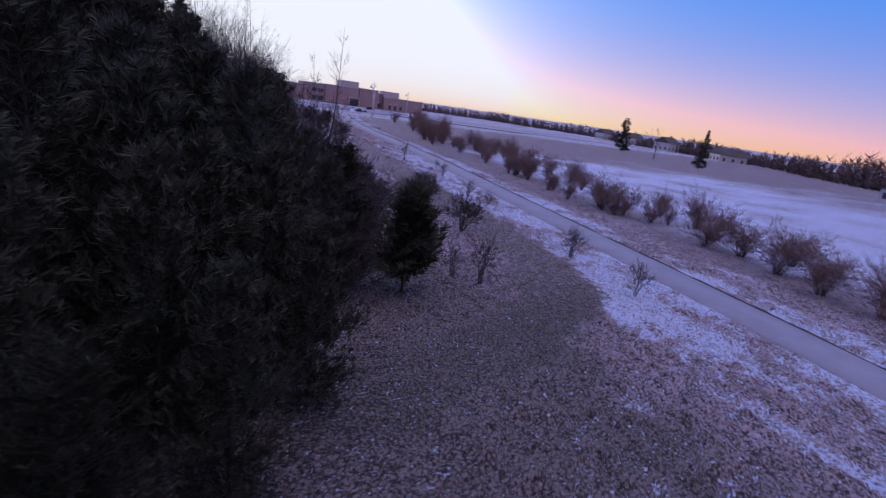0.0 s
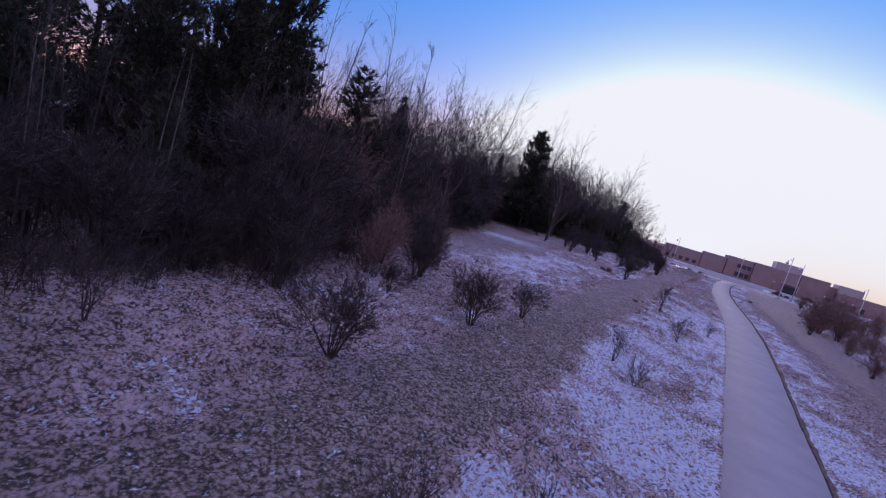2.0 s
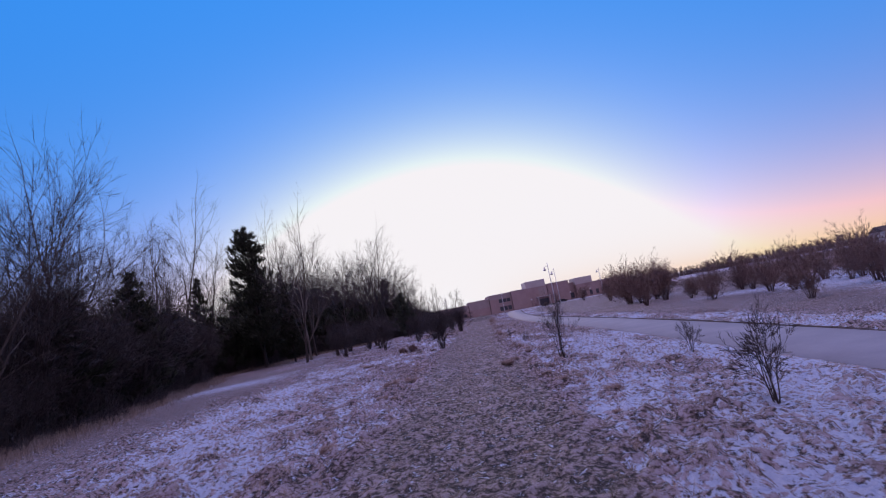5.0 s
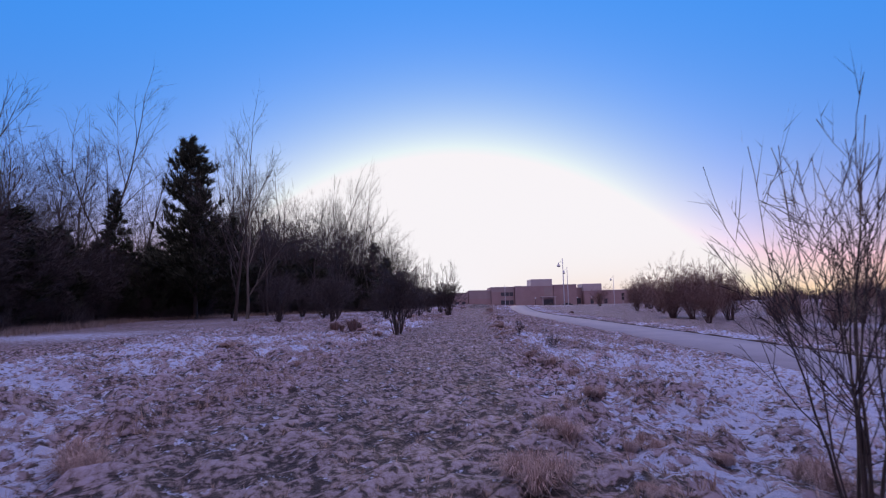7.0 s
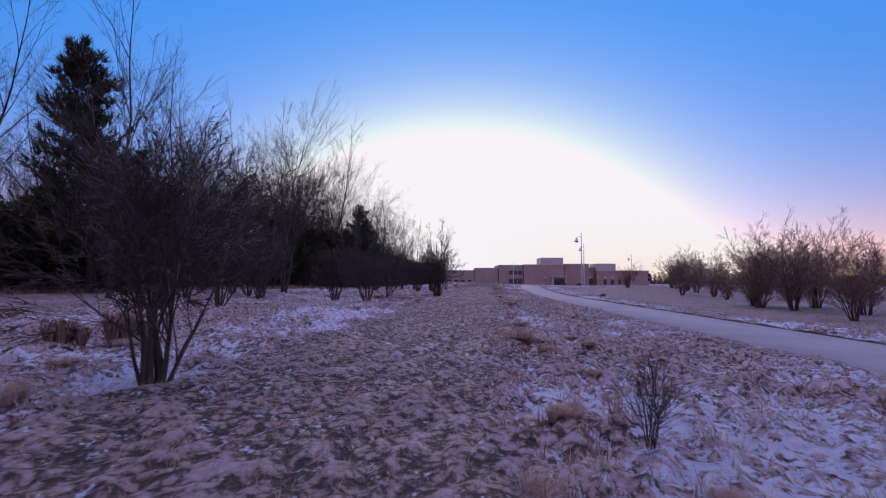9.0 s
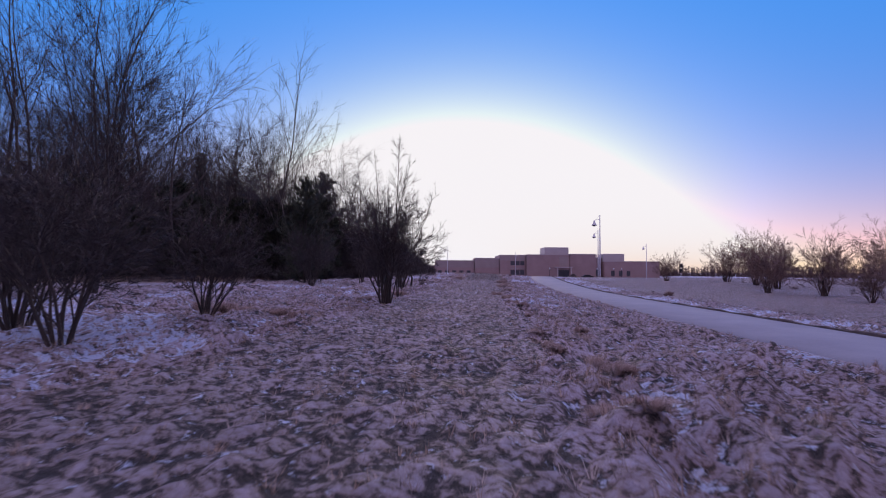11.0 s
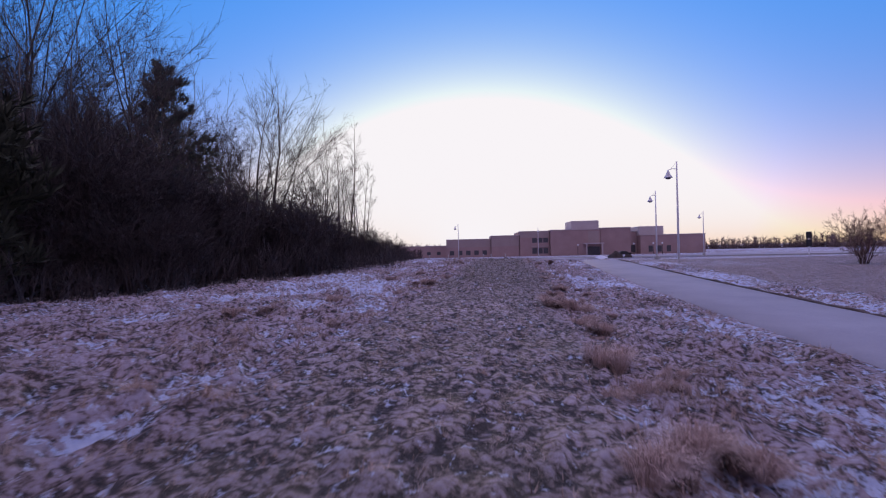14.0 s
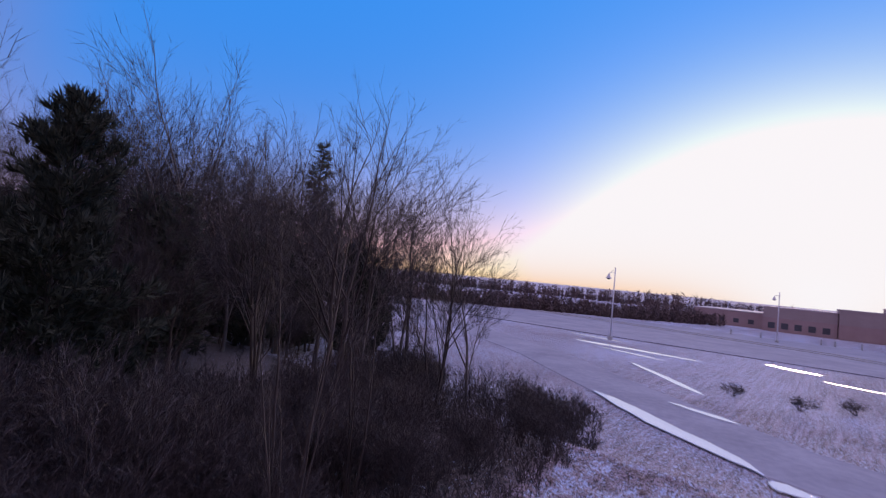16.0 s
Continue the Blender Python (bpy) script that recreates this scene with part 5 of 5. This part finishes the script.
def house(x, y, w, d, h, turn):
    root = thing("house", "small pale house with a dark gabled roof before far trees", "house", pose(x, y, ground_z(x, y, False) - 0.1, 0, 0, turn), "houses beyond the field")
    wl_ = part("wall", Shape().box(-w / 2, -d / 2, 0, w / 2, d / 2, h), SIDING, root)
    rf = Shape()
    rh = d * 0.36
    rf.v = [(-w / 2 - 0.4, -d / 2 - 0.4, h), (w / 2 + 0.4, -d / 2 - 0.4, h), (w / 2 + 0.4, d / 2 + 0.4, h), (-w / 2 - 0.4, d / 2 + 0.4, h), (-w / 2 - 0.4, 0, h + rh), (w / 2 + 0.4, 0, h + rh)]
    rf.f = [(0, 1, 5, 4), (2, 3, 4, 5), (0, 4, 3), (1, 2, 5), (0, 3, 2, 1)]
    r = part("roof", rf, ROOF, root)
    part("chimney", Shape().box(w * 0.2, -0.4, h + rh * 0.5, w * 0.2 + 0.7, 0.4, h + rh + 0.8), BRICK, r)
    for i in range(3):
        cx = -w / 3 + i * w / 3
        part("window", Shape().box(cx - 0.5, -d / 2 - 0.05, 1.0, cx + 0.5, -d / 2 + 0.02, 2.2), GLASS, wl_)
        part("window", Shape().box(-w / 2 - 0.05, -d / 3 + i * d / 3 - 0.45, 1.0, -w / 2 + 0.02, -d / 3 + i * d / 3 + 0.45, 2.2), GLASS, wl_)


for x, y, w, d, h, t in [(128, 66, 8, 6, 2.8, 10), (185, 150, 11, 7, 3.2, -20), (215, 210, 11, 8, 4.4, 15), (238, 262, 12, 8, 4.4, -10), (250, 300, 11, 8, 4.4, 5)]:
    house(x, y, w, d, h, t)


def far_wood(points, depth, step, h0, h1, seed):
    """A far belt of bare trees: trunks and a dense mesh of upright twigs."""
    r2 = random.Random(seed)
    sh = Shape()
    for (xa, ya), (xb, yb) in zip(points, points[1:]):
        ln = math.hypot(xb - xa, yb - ya)
        for i in range(int(ln / step)):
            f = (i + r2.random()) * step / ln
            x, y = xa + (xb - xa) * f + r2.uniform(-depth, depth), ya + (yb - ya) * f + r2.uniform(-depth, depth)
            h = r2.uniform(h0, h1) * (0.75 + 0.5 * abs(noise.noise(Vector((x * 0.02, y * 0.02, seed)))))
            p = Vector((x, y, ground_z(x, y, False) - 0.4))
            sh.spike(p, p + Vector((r2.uniform(-.5, .5), r2.uniform(-.5, .5), h)), 0.16)
            for _ in range(32):
                a = p + UP * h * (r2.uniform(0.0, 0.8) if r2.random() < 0.5 else r2.uniform(0.0, 0.3))
                w = r2.uniform(0, 6.28)
                t = Vector((math.cos(w), math.sin(w), r2.uniform(0.3, 1.6))).normalized()
                sh.spike(a, a + t * h * r2.uniform(0.12, 0.34), 0.15)
    return sh


for k, (pts, dp, st, h0, h1) in enumerate([([(120, -120), (150, -40), (172, 40), (192, 110)], 9, 0.22, 8.5, 13), ([(192, 110), (235, 220), (270, 330)], 9, 0.24, 5.0, 9),
                                           ([(270, 330), (220, 420), (60, 440), (-120, 420), (-260, 330)], 12, 0.34, 6.5, 11),
                                           ([(-60, 20), (-62, 90), (-55, 160)], 9, 1.0, 11, 15), ([(2, 298), (-24, 264), (-50, 236), (-90, 206), (-140, 180)], 3.5, 0.14, 4.2, 6.4)]):
    tagged(new("far_wood", far_wood(pts, dp, st, h0, h1, 500 + k).mesh("far_wood", TWIG_HAZY)), "belt of leafless trees at the far edge of the fields", "trees", kind="stuff")

# single trees that stand up from the far right field
for x, y, v, sc in [(116, 132, 1, 0.9), (111.4, 100, 0, 0.68)]:
    plant("spruce_tree", SPRUCE[v], TREE_PARTS, "lone evergreen in the open field", "tree", x, y, 20 * x, sc)
plant("bare_tree", TALL[2], TREE_PARTS, "lone leafless tree in the open field", "tree", 116, 119, 70, 0.72)
